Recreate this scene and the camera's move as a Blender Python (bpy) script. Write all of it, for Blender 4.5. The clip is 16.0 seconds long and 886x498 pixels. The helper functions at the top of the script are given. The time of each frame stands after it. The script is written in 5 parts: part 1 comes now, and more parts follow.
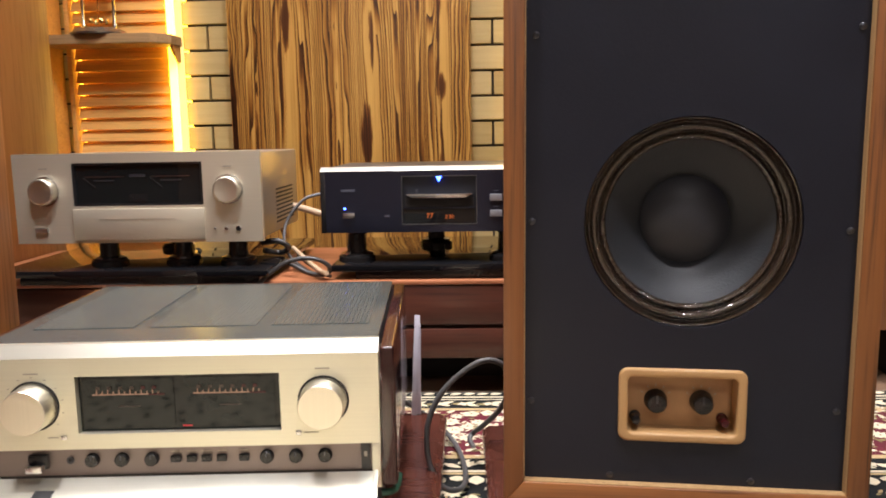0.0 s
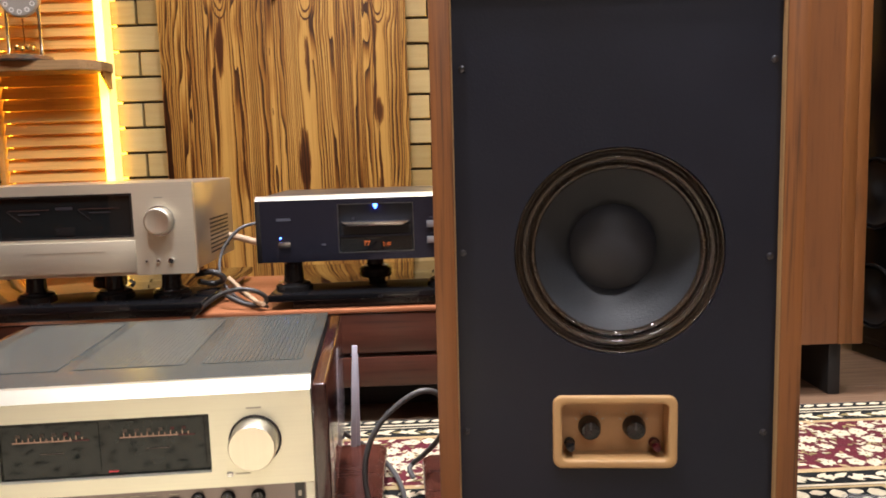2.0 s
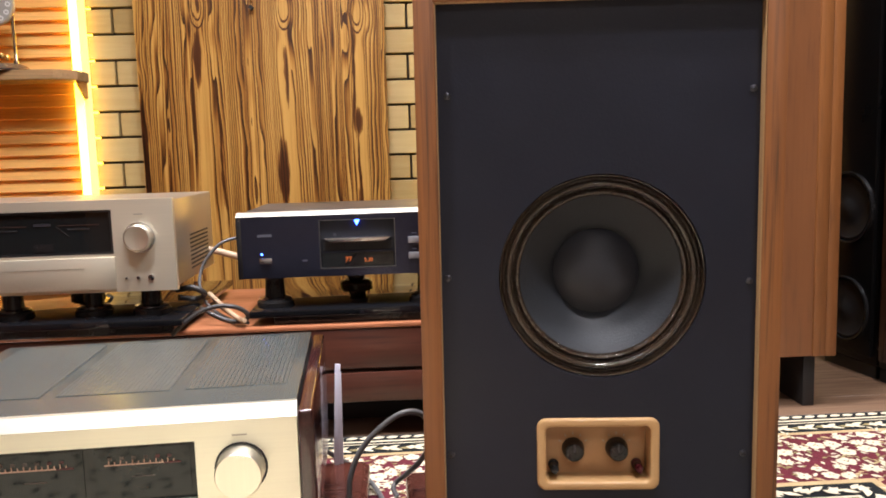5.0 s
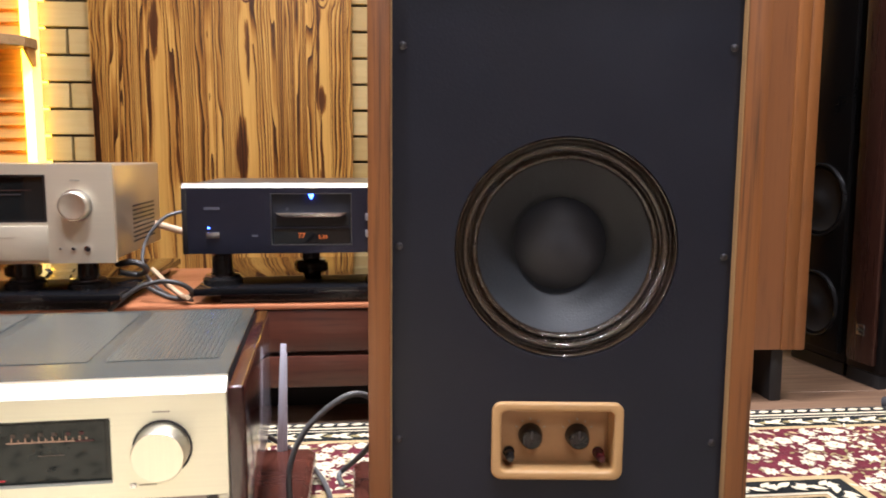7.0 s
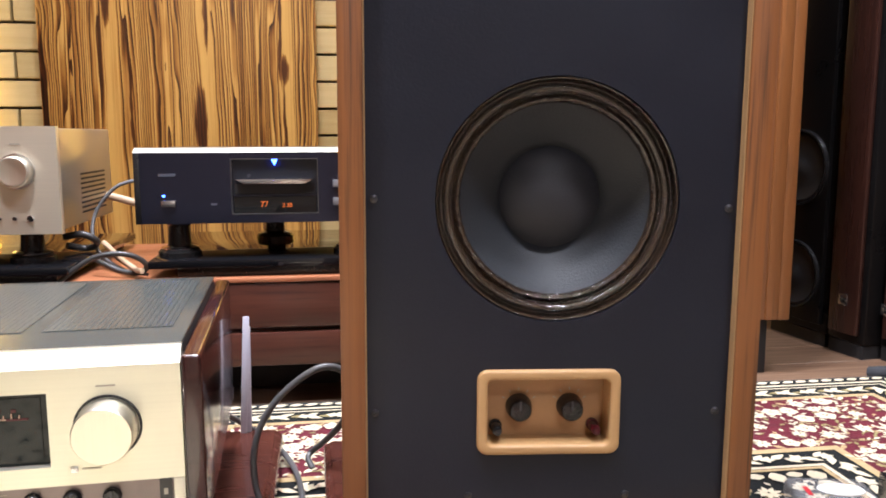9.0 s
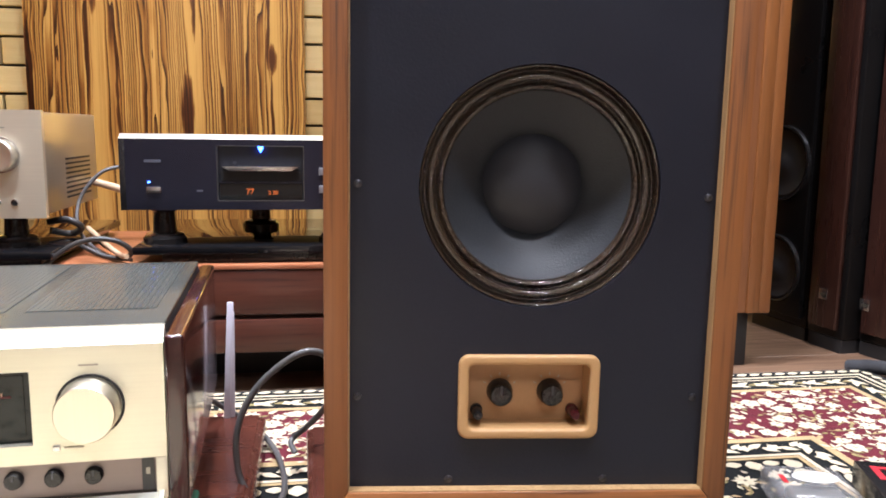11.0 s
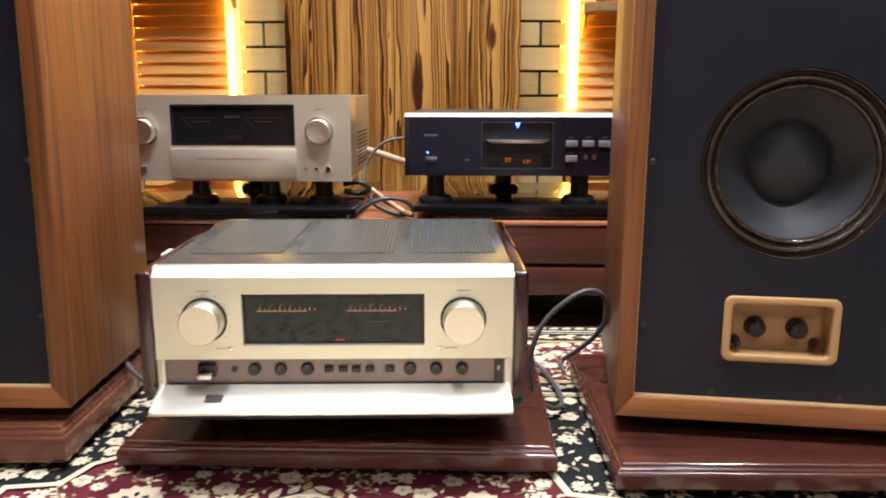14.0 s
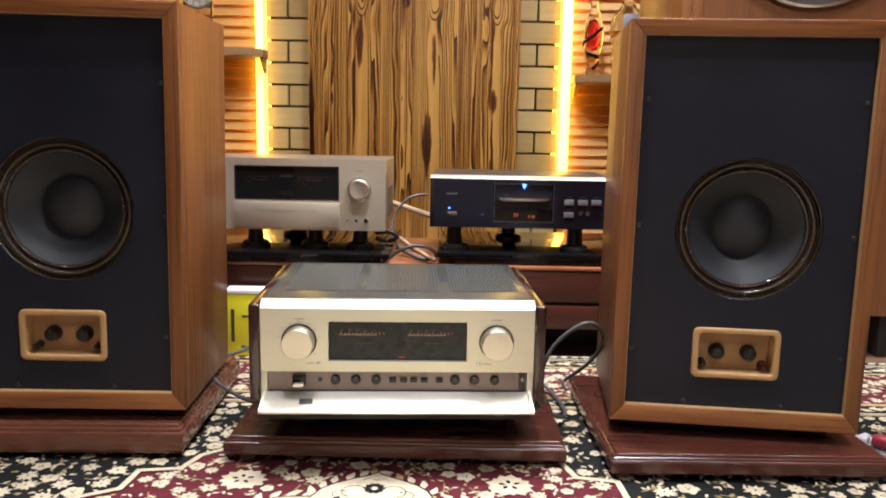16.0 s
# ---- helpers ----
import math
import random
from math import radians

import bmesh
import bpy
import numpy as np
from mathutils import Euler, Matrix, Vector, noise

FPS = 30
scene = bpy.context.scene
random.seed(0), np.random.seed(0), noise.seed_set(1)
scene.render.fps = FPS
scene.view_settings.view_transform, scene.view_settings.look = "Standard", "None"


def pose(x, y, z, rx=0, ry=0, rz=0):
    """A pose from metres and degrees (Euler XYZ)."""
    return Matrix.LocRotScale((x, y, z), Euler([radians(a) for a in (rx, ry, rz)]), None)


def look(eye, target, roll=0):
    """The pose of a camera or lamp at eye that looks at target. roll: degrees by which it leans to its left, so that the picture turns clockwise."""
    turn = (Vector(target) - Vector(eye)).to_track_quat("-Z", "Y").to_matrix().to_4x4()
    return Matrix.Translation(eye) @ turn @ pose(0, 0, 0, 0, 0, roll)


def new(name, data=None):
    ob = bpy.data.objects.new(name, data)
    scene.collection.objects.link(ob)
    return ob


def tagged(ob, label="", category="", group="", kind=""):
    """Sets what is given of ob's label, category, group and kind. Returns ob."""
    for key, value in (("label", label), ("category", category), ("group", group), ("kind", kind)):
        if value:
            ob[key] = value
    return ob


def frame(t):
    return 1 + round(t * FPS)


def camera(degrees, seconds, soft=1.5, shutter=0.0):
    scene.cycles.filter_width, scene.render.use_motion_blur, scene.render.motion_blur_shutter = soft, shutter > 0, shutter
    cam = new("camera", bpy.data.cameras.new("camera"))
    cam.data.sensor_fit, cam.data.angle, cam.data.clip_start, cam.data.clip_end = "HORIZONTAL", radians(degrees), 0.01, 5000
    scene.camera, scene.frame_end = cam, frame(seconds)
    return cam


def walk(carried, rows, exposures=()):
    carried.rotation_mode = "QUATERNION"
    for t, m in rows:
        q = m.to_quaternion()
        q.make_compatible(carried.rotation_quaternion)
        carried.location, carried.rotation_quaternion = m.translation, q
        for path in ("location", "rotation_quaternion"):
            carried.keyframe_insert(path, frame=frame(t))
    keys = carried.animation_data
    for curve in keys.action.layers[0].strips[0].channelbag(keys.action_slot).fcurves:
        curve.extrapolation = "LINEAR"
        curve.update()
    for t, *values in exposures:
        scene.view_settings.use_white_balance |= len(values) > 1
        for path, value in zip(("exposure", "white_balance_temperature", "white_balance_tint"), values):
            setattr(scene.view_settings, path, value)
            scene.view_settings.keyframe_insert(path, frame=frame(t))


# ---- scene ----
cam = camera(57.9, 16.0, soft=1.8, shutter=0.4)
PATH = [
    (0, (0.019, -0.011, 0.504), (-0.067, 1.967, 0.219), -1.0),
    (0.5, (0.025, -0.006, 0.506), (-0.014, 1.975, 0.233), -1.1),
    (1, (0.028, -0.007, 0.513), (0.028, 1.975, 0.248), -1.3),
    (1.5, (0.035, -0.008, 0.514), (0.058, 1.976, 0.261), -1.6),
    (2, (0.037, -0.008, 0.52), (0.085, 1.976, 0.277), -1.8),
    (2.5, (0.038, -0.009, 0.527), (0.103, 1.976, 0.29), -1.9),
    (3, (0.036, -0.011, 0.534), (0.11, 1.974, 0.304), -2.1),
    (3.5, (0.033, -0.013, 0.545), (0.116, 1.972, 0.315), -2.2),
    (6, (0.026, -0.007, 0.548), (0.144, 1.974, 0.303), -1.4),
    (6.5, (0.034, 0.017, 0.535), (0.163, 2.0, 0.304), -1.1),
    (7, (0.049, 0.061, 0.505), (0.235, 2.037, 0.257), 0.1),
    (7.5, (0.056, 0.092, 0.484), (0.308, 2.058, 0.215), 0.5),
    (8, (0.058, 0.105, 0.475), (0.34, 2.065, 0.195), 0.1),
    (8.5, (0.049, 0.121, 0.47), (0.33, 2.083, 0.196), -0.2),
    (9, (0.043, 0.14, 0.463), (0.314, 2.101, 0.181), -0.1),
    (11.5, (0.046, 0.122, 0.455), (0.356, 2.076, 0.16), 0.8),
    (12, (0.035, 0.079, 0.473), (0.353, 2.032, 0.184), 0.6),
    (12.5, (0.0, 0.022, 0.485), (0.27, 1.979, 0.174), 0.5),
    (13, (-0.057, -0.039, 0.49), (0.075, 1.927, 0.152), 1.0),
    (13.5, (-0.098, -0.066, 0.489), (-0.094, 1.9, 0.12), 0.5),
    (14, (-0.139, -0.116, 0.497), (-0.221, 1.842, 0.097), -0.0),
    (14.5, (-0.173, -0.197, 0.506), (-0.265, 1.757, 0.09), -0.5),
    (15, (-0.196, -0.286, 0.522), (-0.28, 1.673, 0.127), -0.3),
    (15.5, (-0.214, -0.372, 0.543), (-0.268, 1.592, 0.171), 0.8),
    (16, (-0.225, -0.431, 0.559), (-0.254, 1.546, 0.258), 1.0),
]
walk(cam, [(t, look(eye, target, roll)) for t, eye, target, roll in PATH],
     [(0.0, -0.03, 6450, 10), (3.5, 0.02, 6350, 10), (6.0, 0.19, 6150, 10), (7.0, 0.21, 6050, 10), (8.5, 0.28, 5900, 10), (12.5, 0.37, 5850, 10), (13.5, 0.10, 6050, 10), (14.5, -0.08, 6200, 10), (16.0, -0.28, 6250, 10)])

# ---- world and lights ----
world = bpy.data.worlds.new("world")
scene.world = world
world.use_nodes = True
world.node_tree.nodes["Background"].inputs[0].default_value = (0.02, 0.018, 0.016, 1)
world.node_tree.nodes["Background"].inputs[1].default_value = 0.3
CEILING = 2.55


def ceiling_lamp(x, y, watts, size=0.16, colour=(0.99, 0.96, 1.0)):
    lamp = bpy.data.lights.new("downlight", "AREA")
    lamp.shape, lamp.size, lamp.energy, lamp.color = "DISK", size, watts, colour
    lamp.spread = radians(130)
    ob = new("downlight", lamp)
    ob.matrix_world = pose(x, y, CEILING - 0.03)
    return ob


DOWNLIGHTS = [(-0.46, 0.58, 27), (0.60, 0.20, 22), (0.40, -1.85, 32), (-0.85, 1.45, 9), (-0.10, 1.20, 33), (0.55, 1.40, 12), (0.98, 1.02, 16)]
for spot_x, spot_y, spot_w in DOWNLIGHTS:
    ceiling_lamp(spot_x, spot_y, spot_w)


# ---- node helpers ----
def start(name):
    m = bpy.data.materials.new(name)
    m.use_nodes = True
    nt = m.node_tree
    return m, nt, nt.nodes["Principled BSDF"]


def node(nt, kind, **sockets):
    n = nt.nodes.new(kind)
    for key, value in sockets.items():
        if key in ("operation", "noise_dimensions", "blend_type", "data_type", "wave_type", "bands_direction", "feature"):
            if key == "operation":
                n.operation = value
            elif key == "noise_dimensions":
                n.noise_dimensions = value
            elif key == "blend_type":
                n.blend_type = value
            elif key == "feature":
                n.feature = value
            continue
        index = int(key[1:])
        if isinstance(value, bpy.types.NodeSocket):
            nt.links.new(value, n.inputs[index])
        else:
            n.inputs[index].default_value = value
    return n


def calc(nt, op, a, b=0.0):
    return node(nt, "ShaderNodeMath", operation=op, i0=a, i1=b).outputs[0]


def ramp(nt, value, *stops):
    n = nt.nodes.new("ShaderNodeValToRGB")
    nt.links.new(value, n.inputs[0])
    el = n.color_ramp.elements
    while len(el) < len(stops):
        el.new(0.5)
    for e, (p, c) in zip(el, stops):
        e.position = p
        e.color = (*c, 1) if len(c) == 3 else c
    return n.outputs[0]


def place(nt, scale, random_shift=True):
    """Object coordinates, stretched, and shifted for each object."""
    co = nt.nodes.new("ShaderNodeTexCoord").outputs["Object"]
    mp = nt.nodes.new("ShaderNodeMapping")
    nt.links.new(co, mp.inputs[0])
    mp.inputs[3].default_value = scale
    if random_shift:
        info = nt.nodes.new("ShaderNodeObjectInfo").outputs["Random"]
        v = calc(nt, "MULTIPLY", info, 37.0)
        cx = nt.nodes.new("ShaderNodeCombineXYZ")
        for k in range(3):
            nt.links.new(v, cx.inputs[k])
        nt.links.new(cx.outputs[0], mp.inputs[1])
    return mp.outputs[0]


def noise_of(nt, co, scale, detail=4.0, rough=0.55, warp=0.0):
    n = nt.nodes.new("ShaderNodeTexNoise")
    nt.links.new(co, n.inputs["Vector"])
    n.inputs["Scale"].default_value, n.inputs["Detail"].default_value = scale, detail
    n.inputs["Roughness"].default_value, n.inputs["Distortion"].default_value = rough, warp
    return n.outputs[0]


def bump(nt, bsdf, height, strength, distance=0.002):
    b = nt.nodes.new("ShaderNodeBump")
    b.inputs["Strength"].default_value, b.inputs["Distance"].default_value = strength, distance
    nt.links.new(height, b.inputs["Height"])
    nt.links.new(b.outputs[0], bsdf.inputs["Normal"])


def plain(name, colour, rough=0.5, metal=0.0, vary=0.12, scale=25.0, bumps=0.05, coat=0.0, spec=0.5):
    """A plain surface with slight mottling, smudges and fine relief."""
    m, nt, b = start(name)
    co = place(nt, (1, 1, 1))
    big, fine = noise_of(nt, co, scale * 0.3, 4), noise_of(nt, co, scale * 12, 3)
    both = calc(nt, "ADD", calc(nt, "MULTIPLY", big, 0.7), calc(nt, "MULTIPLY", fine, 0.3))
    lo, hi = [c * (1 - vary) for c in colour], [min(1, c * (1 + vary)) for c in colour]
    nt.links.new(ramp(nt, both, (0.3, lo), (0.7, hi)), b.inputs["Base Color"])
    nt.links.new(ramp(nt, big, (0.3, (rough * 0.85,) * 3), (0.7, (min(1, rough * 1.15),) * 3)), b.inputs["Roughness"])
    b.inputs["Metallic"].default_value = metal
    b.inputs["Specular IOR Level"].default_value = spec
    b.inputs["Coat Weight"].default_value, b.inputs["Coat Roughness"].default_value = coat, 0.08
    if bumps:
        bump(nt, b, fine, bumps)
    return m


def brushed(name, colour, rough=0.32, axis=0, metal=1.0):
    """Anodised aluminium with fine lines along one axis."""
    m, nt, b = start(name)
    stretch = [420.0, 420.0, 420.0]
    stretch[axis] = 3.0
    lines = noise_of(nt, place(nt, stretch), 1.0, 3)
    cloud = noise_of(nt, place(nt, (1, 1, 1)), 6.0, 3)
    nt.links.new(ramp(nt, lines, (0.25, [c * 0.965 for c in colour]), (0.75, [min(1, c * 1.02) for c in colour])), b.inputs["Base Color"])
    nt.links.new(ramp(nt, cloud, (0.3, (rough * 0.88,) * 3), (0.7, (rough * 1.12,) * 3)), b.inputs["Roughness"])
    b.inputs["Metallic"].default_value = metal
    bump(nt, b, lines, 0.03, 0.001)
    return m


def wood(name, dark, light, axis=2, rough=0.4, coat=0.0, cross=26.0, pores=0.5, along=1.3):
    """Veneer whose grain runs along one axis: wide figure, fine streaks and pores."""
    m, nt, b = start(name)
    wide, thin = [cross] * 3, [cross * 9] * 3
    wide[axis], thin[axis] = along, along * 5
    figure = noise_of(nt, place(nt, wide), 1.0, 5, 0.6, 1.2)
    streak = noise_of(nt, place(nt, thin), 1.0, 4, 0.6)
    tone = noise_of(nt, place(nt, (1, 1, 1)), 3.0, 2)
    mix = calc(nt, "ADD", calc(nt, "MULTIPLY", figure, 0.62), calc(nt, "ADD", calc(nt, "MULTIPLY", streak, 0.3), calc(nt, "MULTIPLY", tone, 0.08)))
    mid = [0.45 * d + 0.55 * l for d, l in zip(dark, light)]
    col = ramp(nt, mix, (0.32, dark), (0.5, mid), (0.68, light))
    pore = ramp(nt, streak, (0.30, (1 - pores,) * 3), (0.46, (1, 1, 1)))
    mul = node(nt, "ShaderNodeMix")
    mul.data_type, mul.blend_type = "RGBA", "MULTIPLY"
    mul.inputs[0].default_value = 1.0
    nt.links.new(col, mul.inputs[6])
    nt.links.new(pore, mul.inputs[7])
    nt.links.new(mul.outputs[2], b.inputs["Base Color"])
    nt.links.new(ramp(nt, streak, (0.3, (min(1, rough * 1.2),) * 3), (0.6, (rough * 0.9,) * 3)), b.inputs["Roughness"])
    b.inputs["Coat Weight"].default_value, b.inputs["Coat Roughness"].default_value = coat, 0.12
    bump(nt, b, streak, 0.12, 0.0008)
    return m


def glow(name, colour, strength, base=(0.8, 0.8, 0.8)):
    m, nt, b = start(name)
    b.inputs["Base Color"].default_value = (*base, 1)
    b.inputs["Emission Color"].default_value = (*colour, 1)
    b.inputs["Emission Strength"].default_value = strength
    return m


def glass(name, colour=(1, 1, 1), rough=0.02, ior=1.45):
    m, nt, b = start(name)
    b.inputs["Base Color"].default_value = (*colour, 1)
    b.inputs["Roughness"].default_value, b.inputs["IOR"].default_value = rough, ior
    b.inputs["Transmission Weight"].default_value = 1.0
    return m


def film(name):
    """Thin clear packaging plastic: mostly seen through, with some gloss."""
    m, nt, b = start(name)
    b.inputs["Base Color"].default_value = (0.75, 0.75, 0.75, 1)
    b.inputs["Roughness"].default_value, b.inputs["Alpha"].default_value = 0.10, 0.17
    return m


def brick_clay():
    """Smooth sandy clinker: each brick its own tone, with faint bedding lines and specks."""
    m, nt, b = start("sandy_clinker_brick")
    info = nt.nodes.new("ShaderNodeObjectInfo").outputs["Random"]
    bed = noise_of(nt, place(nt, (4.0, 4.0, 60.0)), 1.0, 4, 0.6, 0.6)
    speck = noise_of(nt, place(nt, (1, 1, 1)), 240.0, 3)
    tone = calc(nt, "ADD", calc(nt, "MULTIPLY", bed, 0.45), calc(nt, "ADD", calc(nt, "MULTIPLY", speck, 0.15), calc(nt, "MULTIPLY", info, 0.4)))
    nt.links.new(ramp(nt, tone, (0.25, (0.34, 0.245, 0.096)), (0.5, (0.425, 0.325, 0.142)), (0.75, (0.50, 0.40, 0.195))), b.inputs["Base Color"])
    b.inputs["Roughness"].default_value = 0.5
    bump(nt, b, calc(nt, "ADD", bed, speck), 0.2, 0.001)
    return m


def burnt_board():
    """Brushed, scorched softwood: close dark year rings along the board, drawn in to pale hearts with dark resin streaks."""
    m, nt, b = start("scorched_pine")
    raw = nt.nodes.new("ShaderNodeTexCoord").outputs["Object"]
    sep = nt.nodes.new("ShaderNodeSeparateXYZ")
    nt.links.new(raw, sep.inputs[0])
    x, z = sep.outputs[0], sep.outputs[2]
    wander = noise_of(nt, place(nt, (3.0, 3.0, 1.4), False), 1.0, 3, 0.5)
    tremble = noise_of(nt, place(nt, (24.0, 24.0, 3.6), False), 1.0, 3, 0.55)
    xw = calc(nt, "ADD", x, calc(nt, "ADD", calc(nt, "MULTIPLY", calc(nt, "SUBTRACT", wander, 0.5), 0.060), calc(nt, "MULTIPLY", calc(nt, "SUBTRACT", tremble, 0.5), 0.004)))
    field = None
    for heart, knot_z in ((-0.80, 0.80), (-0.585, 1.035), (-0.315, 1.01), (-0.085, 0.985), (0.06, 0.6)):
        off = calc(nt, "ABSOLUTE", calc(nt, "SUBTRACT", xw, heart))
        rise = calc(nt, "MULTIPLY", calc(nt, "SUBTRACT", z, knot_z), 0.38)
        ring = calc(nt, "SQRT", calc(nt, "ADD", calc(nt, "MULTIPLY", off, off), calc(nt, "MULTIPLY", rise, rise)))
        near = calc(nt, "POWER", 2.718, calc(nt, "MULTIPLY", calc(nt, "MULTIPLY", rise, rise), -900.0))
        mixed = calc(nt, "ADD", calc(nt, "MULTIPLY", ring, near), calc(nt, "MULTIPLY", off, calc(nt, "SUBTRACT", 1.0, near)))
        field = mixed if field is None else calc(nt, "MINIMUM", field, mixed)
    # year rings round the plain hearts
    outside = calc(nt, "MAXIMUM", calc(nt, "SUBTRACT", field, 0.017), 0.0)
    bunch = noise_of(nt, place(nt, (24.0, 24.0, 0.42), False), 1.0, 1.5, 0.5)
    saw = calc(nt, "FRACT", calc(nt, "ADD", calc(nt, "MULTIPLY", outside, 112.0), calc(nt, "MULTIPLY", bunch, 8.0)))
    fibre = noise_of(nt, place(nt, (330.0, 330.0, 4.0), False), 1.0, 3, 0.6)
    streaky = noise_of(nt, place(nt, (125.0, 125.0, 0.7), False), 1.0, 3, 0.6)
    patch = noise_of(nt, place(nt, (13.0, 13.0, 1.1), False), 1.0, 4, 0.6)
    # slow rise to the thin dark late wood, then a quick return
    late = calc(nt, "POWER", saw, 2.1)
    quiet = calc(nt, "MINIMUM", calc(nt, "MULTIPLY", outside, 160.0), 1.0)
    late = calc(nt, "MULTIPLY", late, calc(nt, "ADD", calc(nt, "MULTIPLY", quiet, 0.85), 0.12))
    line = calc(nt, "ADD", late, calc(nt, "MULTIPLY", calc(nt, "SUBTRACT", fibre, 0.5), 0.45))
    line = calc(nt, "ADD", line, calc(nt, "MULTIPLY", calc(nt, "SUBTRACT", streaky, 0.43), calc(nt, "ADD", calc(nt, "MULTIPLY", quiet, 1.25), 0.25)))
    line = calc(nt, "ADD", line, calc(nt, "MULTIPLY", calc(nt, "SUBTRACT", patch, 0.5), 0.62))
    rings = ramp(nt, line, (0.00, (0.61, 0.345, 0.084)), (0.26, (0.415, 0.195, 0.038)), (0.52, (0.220, 0.083, 0.0120)), (0.84, (0.050, 0.0150, 0.003)))
    # dark resin streaks hanging below the knots
    dark = None
    for sx, sz, wx, wz in ((-0.592, 0.875, 0.011, 0.105), (-0.585, 1.035, 0.010, 0.03), (-0.318, 0.80, 0.010, 0.10), (-0.338, 0.49, 0.013, 0.13), (-0.090, 0.655, 0.013, 0.05),
                           (-0.103, 0.80, 0.005, 0.22), (-0.096, 0.42, 0.008, 0.22), (-0.535, 0.55, 0.007, 0.24), (-0.775, 0.55, 0.008, 0.26), (-0.70, 0.3, 0.007, 0.3)):
        dx = calc(nt, "MULTIPLY", calc(nt, "SUBTRACT", calc(nt, "ADD", x, calc(nt, "MULTIPLY", calc(nt, "SUBTRACT", tremble, 0.5), 0.045)), sx), 1 / wx)
        dz = calc(nt, "MULTIPLY", calc(nt, "SUBTRACT", z, sz), 1 / wz)
        d = calc(nt, "ADD", calc(nt, "MULTIPLY", dx, dx), calc(nt, "MULTIPLY", dz, dz))
        dark = d if dark is None else calc(nt, "MINIMUM", dark, d)
    # oval rings round the knots
    for sx, sz in ((-0.588, 1.030), (-0.315, 1.020), (-0.085, 1.005)):
        dx = calc(nt, "MULTIPLY", calc(nt, "SUBTRACT", calc(nt, "ADD", x, calc(nt, "MULTIPLY", calc(nt, "SUBTRACT", tremble, 0.5), 0.020)), sx), 1 / 0.0155)
        dz = calc(nt, "MULTIPLY", calc(nt, "SUBTRACT", z, sz), 1 / 0.044)
        d = calc(nt, "SQRT", calc(nt, "ADD", calc(nt, "MULTIPLY", dx, dx), calc(nt, "MULTIPLY", dz, dz)))
        for radius, width in ((1.0, 0.13), (1.55, 0.12)):
            gap = calc(nt, "MULTIPLY", calc(nt, "SUBTRACT", d, radius), 1 / width)
            dark = calc(nt, "MINIMUM", dark, calc(nt, "ADD", 0.3, calc(nt, "MULTIPLY", gap, gap)))
    dark = calc(nt, "ADD", dark, calc(nt, "MULTIPLY", calc(nt, "SUBTRACT", fibre, 0.5), 1.6))
    stain = ramp(nt, dark, (0.35, (0.13, 0.07, 0.05)), (0.8, (0.42, 0.30, 0.22)), (1.25, (1, 1, 1)))
    mul = node(nt, "ShaderNodeMix")
    mul.data_type, mul.blend_type = "RGBA", "MULTIPLY"
    mul.inputs[0].default_value = 1.0
    nt.links.new(rings, mul.inputs[6])
    nt.links.new(stain, mul.inputs[7])
    nt.links.new(mul.outputs[2], b.inputs["Base Color"])
    b.inputs["Roughness"].default_value = 0.42
    b.inputs["Coat Weight"].default_value, b.inputs["Coat Roughness"].default_value = 0.1, 0.2
    bump(nt, b, line, 0.25, 0.0015)
    return m


def perforated():
    """Dark lacquered sheet with rows of small punched holes."""
    m, nt, b = start("punched_sheet")
    raw = nt.nodes.new("ShaderNodeTexCoord").outputs["Object"]
    sep = nt.nodes.new("ShaderNodeSeparateXYZ")
    nt.links.new(raw, sep.inputs[0])
    fx = calc(nt, "SUBTRACT", calc(nt, "FRACT", calc(nt, "MULTIPLY", sep.outputs[0], 1 / 0.0055)), 0.5)
    fy = calc(nt, "SUBTRACT", calc(nt, "FRACT", calc(nt, "MULTIPLY", sep.outputs[1], 1 / 0.0055)), 0.5)
    d = calc(nt, "SQRT", calc(nt, "ADD", calc(nt, "MULTIPLY", fx, fx), calc(nt, "MULTIPLY", fy, fy)))
    hole = ramp(nt, d, (0.16, (0.075, 0.082, 0.078)), (0.28, (0.125, 0.140, 0.132)))
    nt.links.new(hole, b.inputs["Base Color"])
    nt.links.new(ramp(nt, d, (0.16, (0.45,) * 3), (0.28, (0.23,) * 3)), b.inputs["Roughness"])
    b.inputs["Metallic"].default_value = 0.6
    bump(nt, b, ramp(nt, d, (0.18, (0, 0, 0)), (0.32, (1, 1, 1))), 0.15, 0.002)
    return m


# ---- materials ----
WALNUT = wood("oiled_walnut_veneer", (0.118, 0.0400, 0.0110), (0.300, 0.1080, 0.0270), 2, 0.42, 0.1, 22, 0.5, 0.9)
LIPPING = wood("pale_lipping_wood", (0.36, 0.21, 0.085), (0.56, 0.36, 0.17), 2, 0.5, 0.0, 30, 0.2)
WALNUT_ACROSS = wood("oiled_walnut_rail", (0.18, 0.058, 0.015), (0.40, 0.155, 0.044), 0, 0.42, 0.1)
MAHOGANY = wood("polished_mahogany", (0.036, 0.0105, 0.0080), (0.112, 0.0335, 0.0205), 0, 0.25, 0.35, 9, 0.18)
# About twice as pale as the other two plinths' wood.
MAHOGANY_PALE = wood("paler_mahogany", (0.085, 0.0280, 0.0155), (0.205, 0.0720, 0.0400), 0, 0.27, 0.3, 9, 0.18)
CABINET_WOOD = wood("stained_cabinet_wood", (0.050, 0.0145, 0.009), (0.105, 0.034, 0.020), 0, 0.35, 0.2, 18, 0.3)
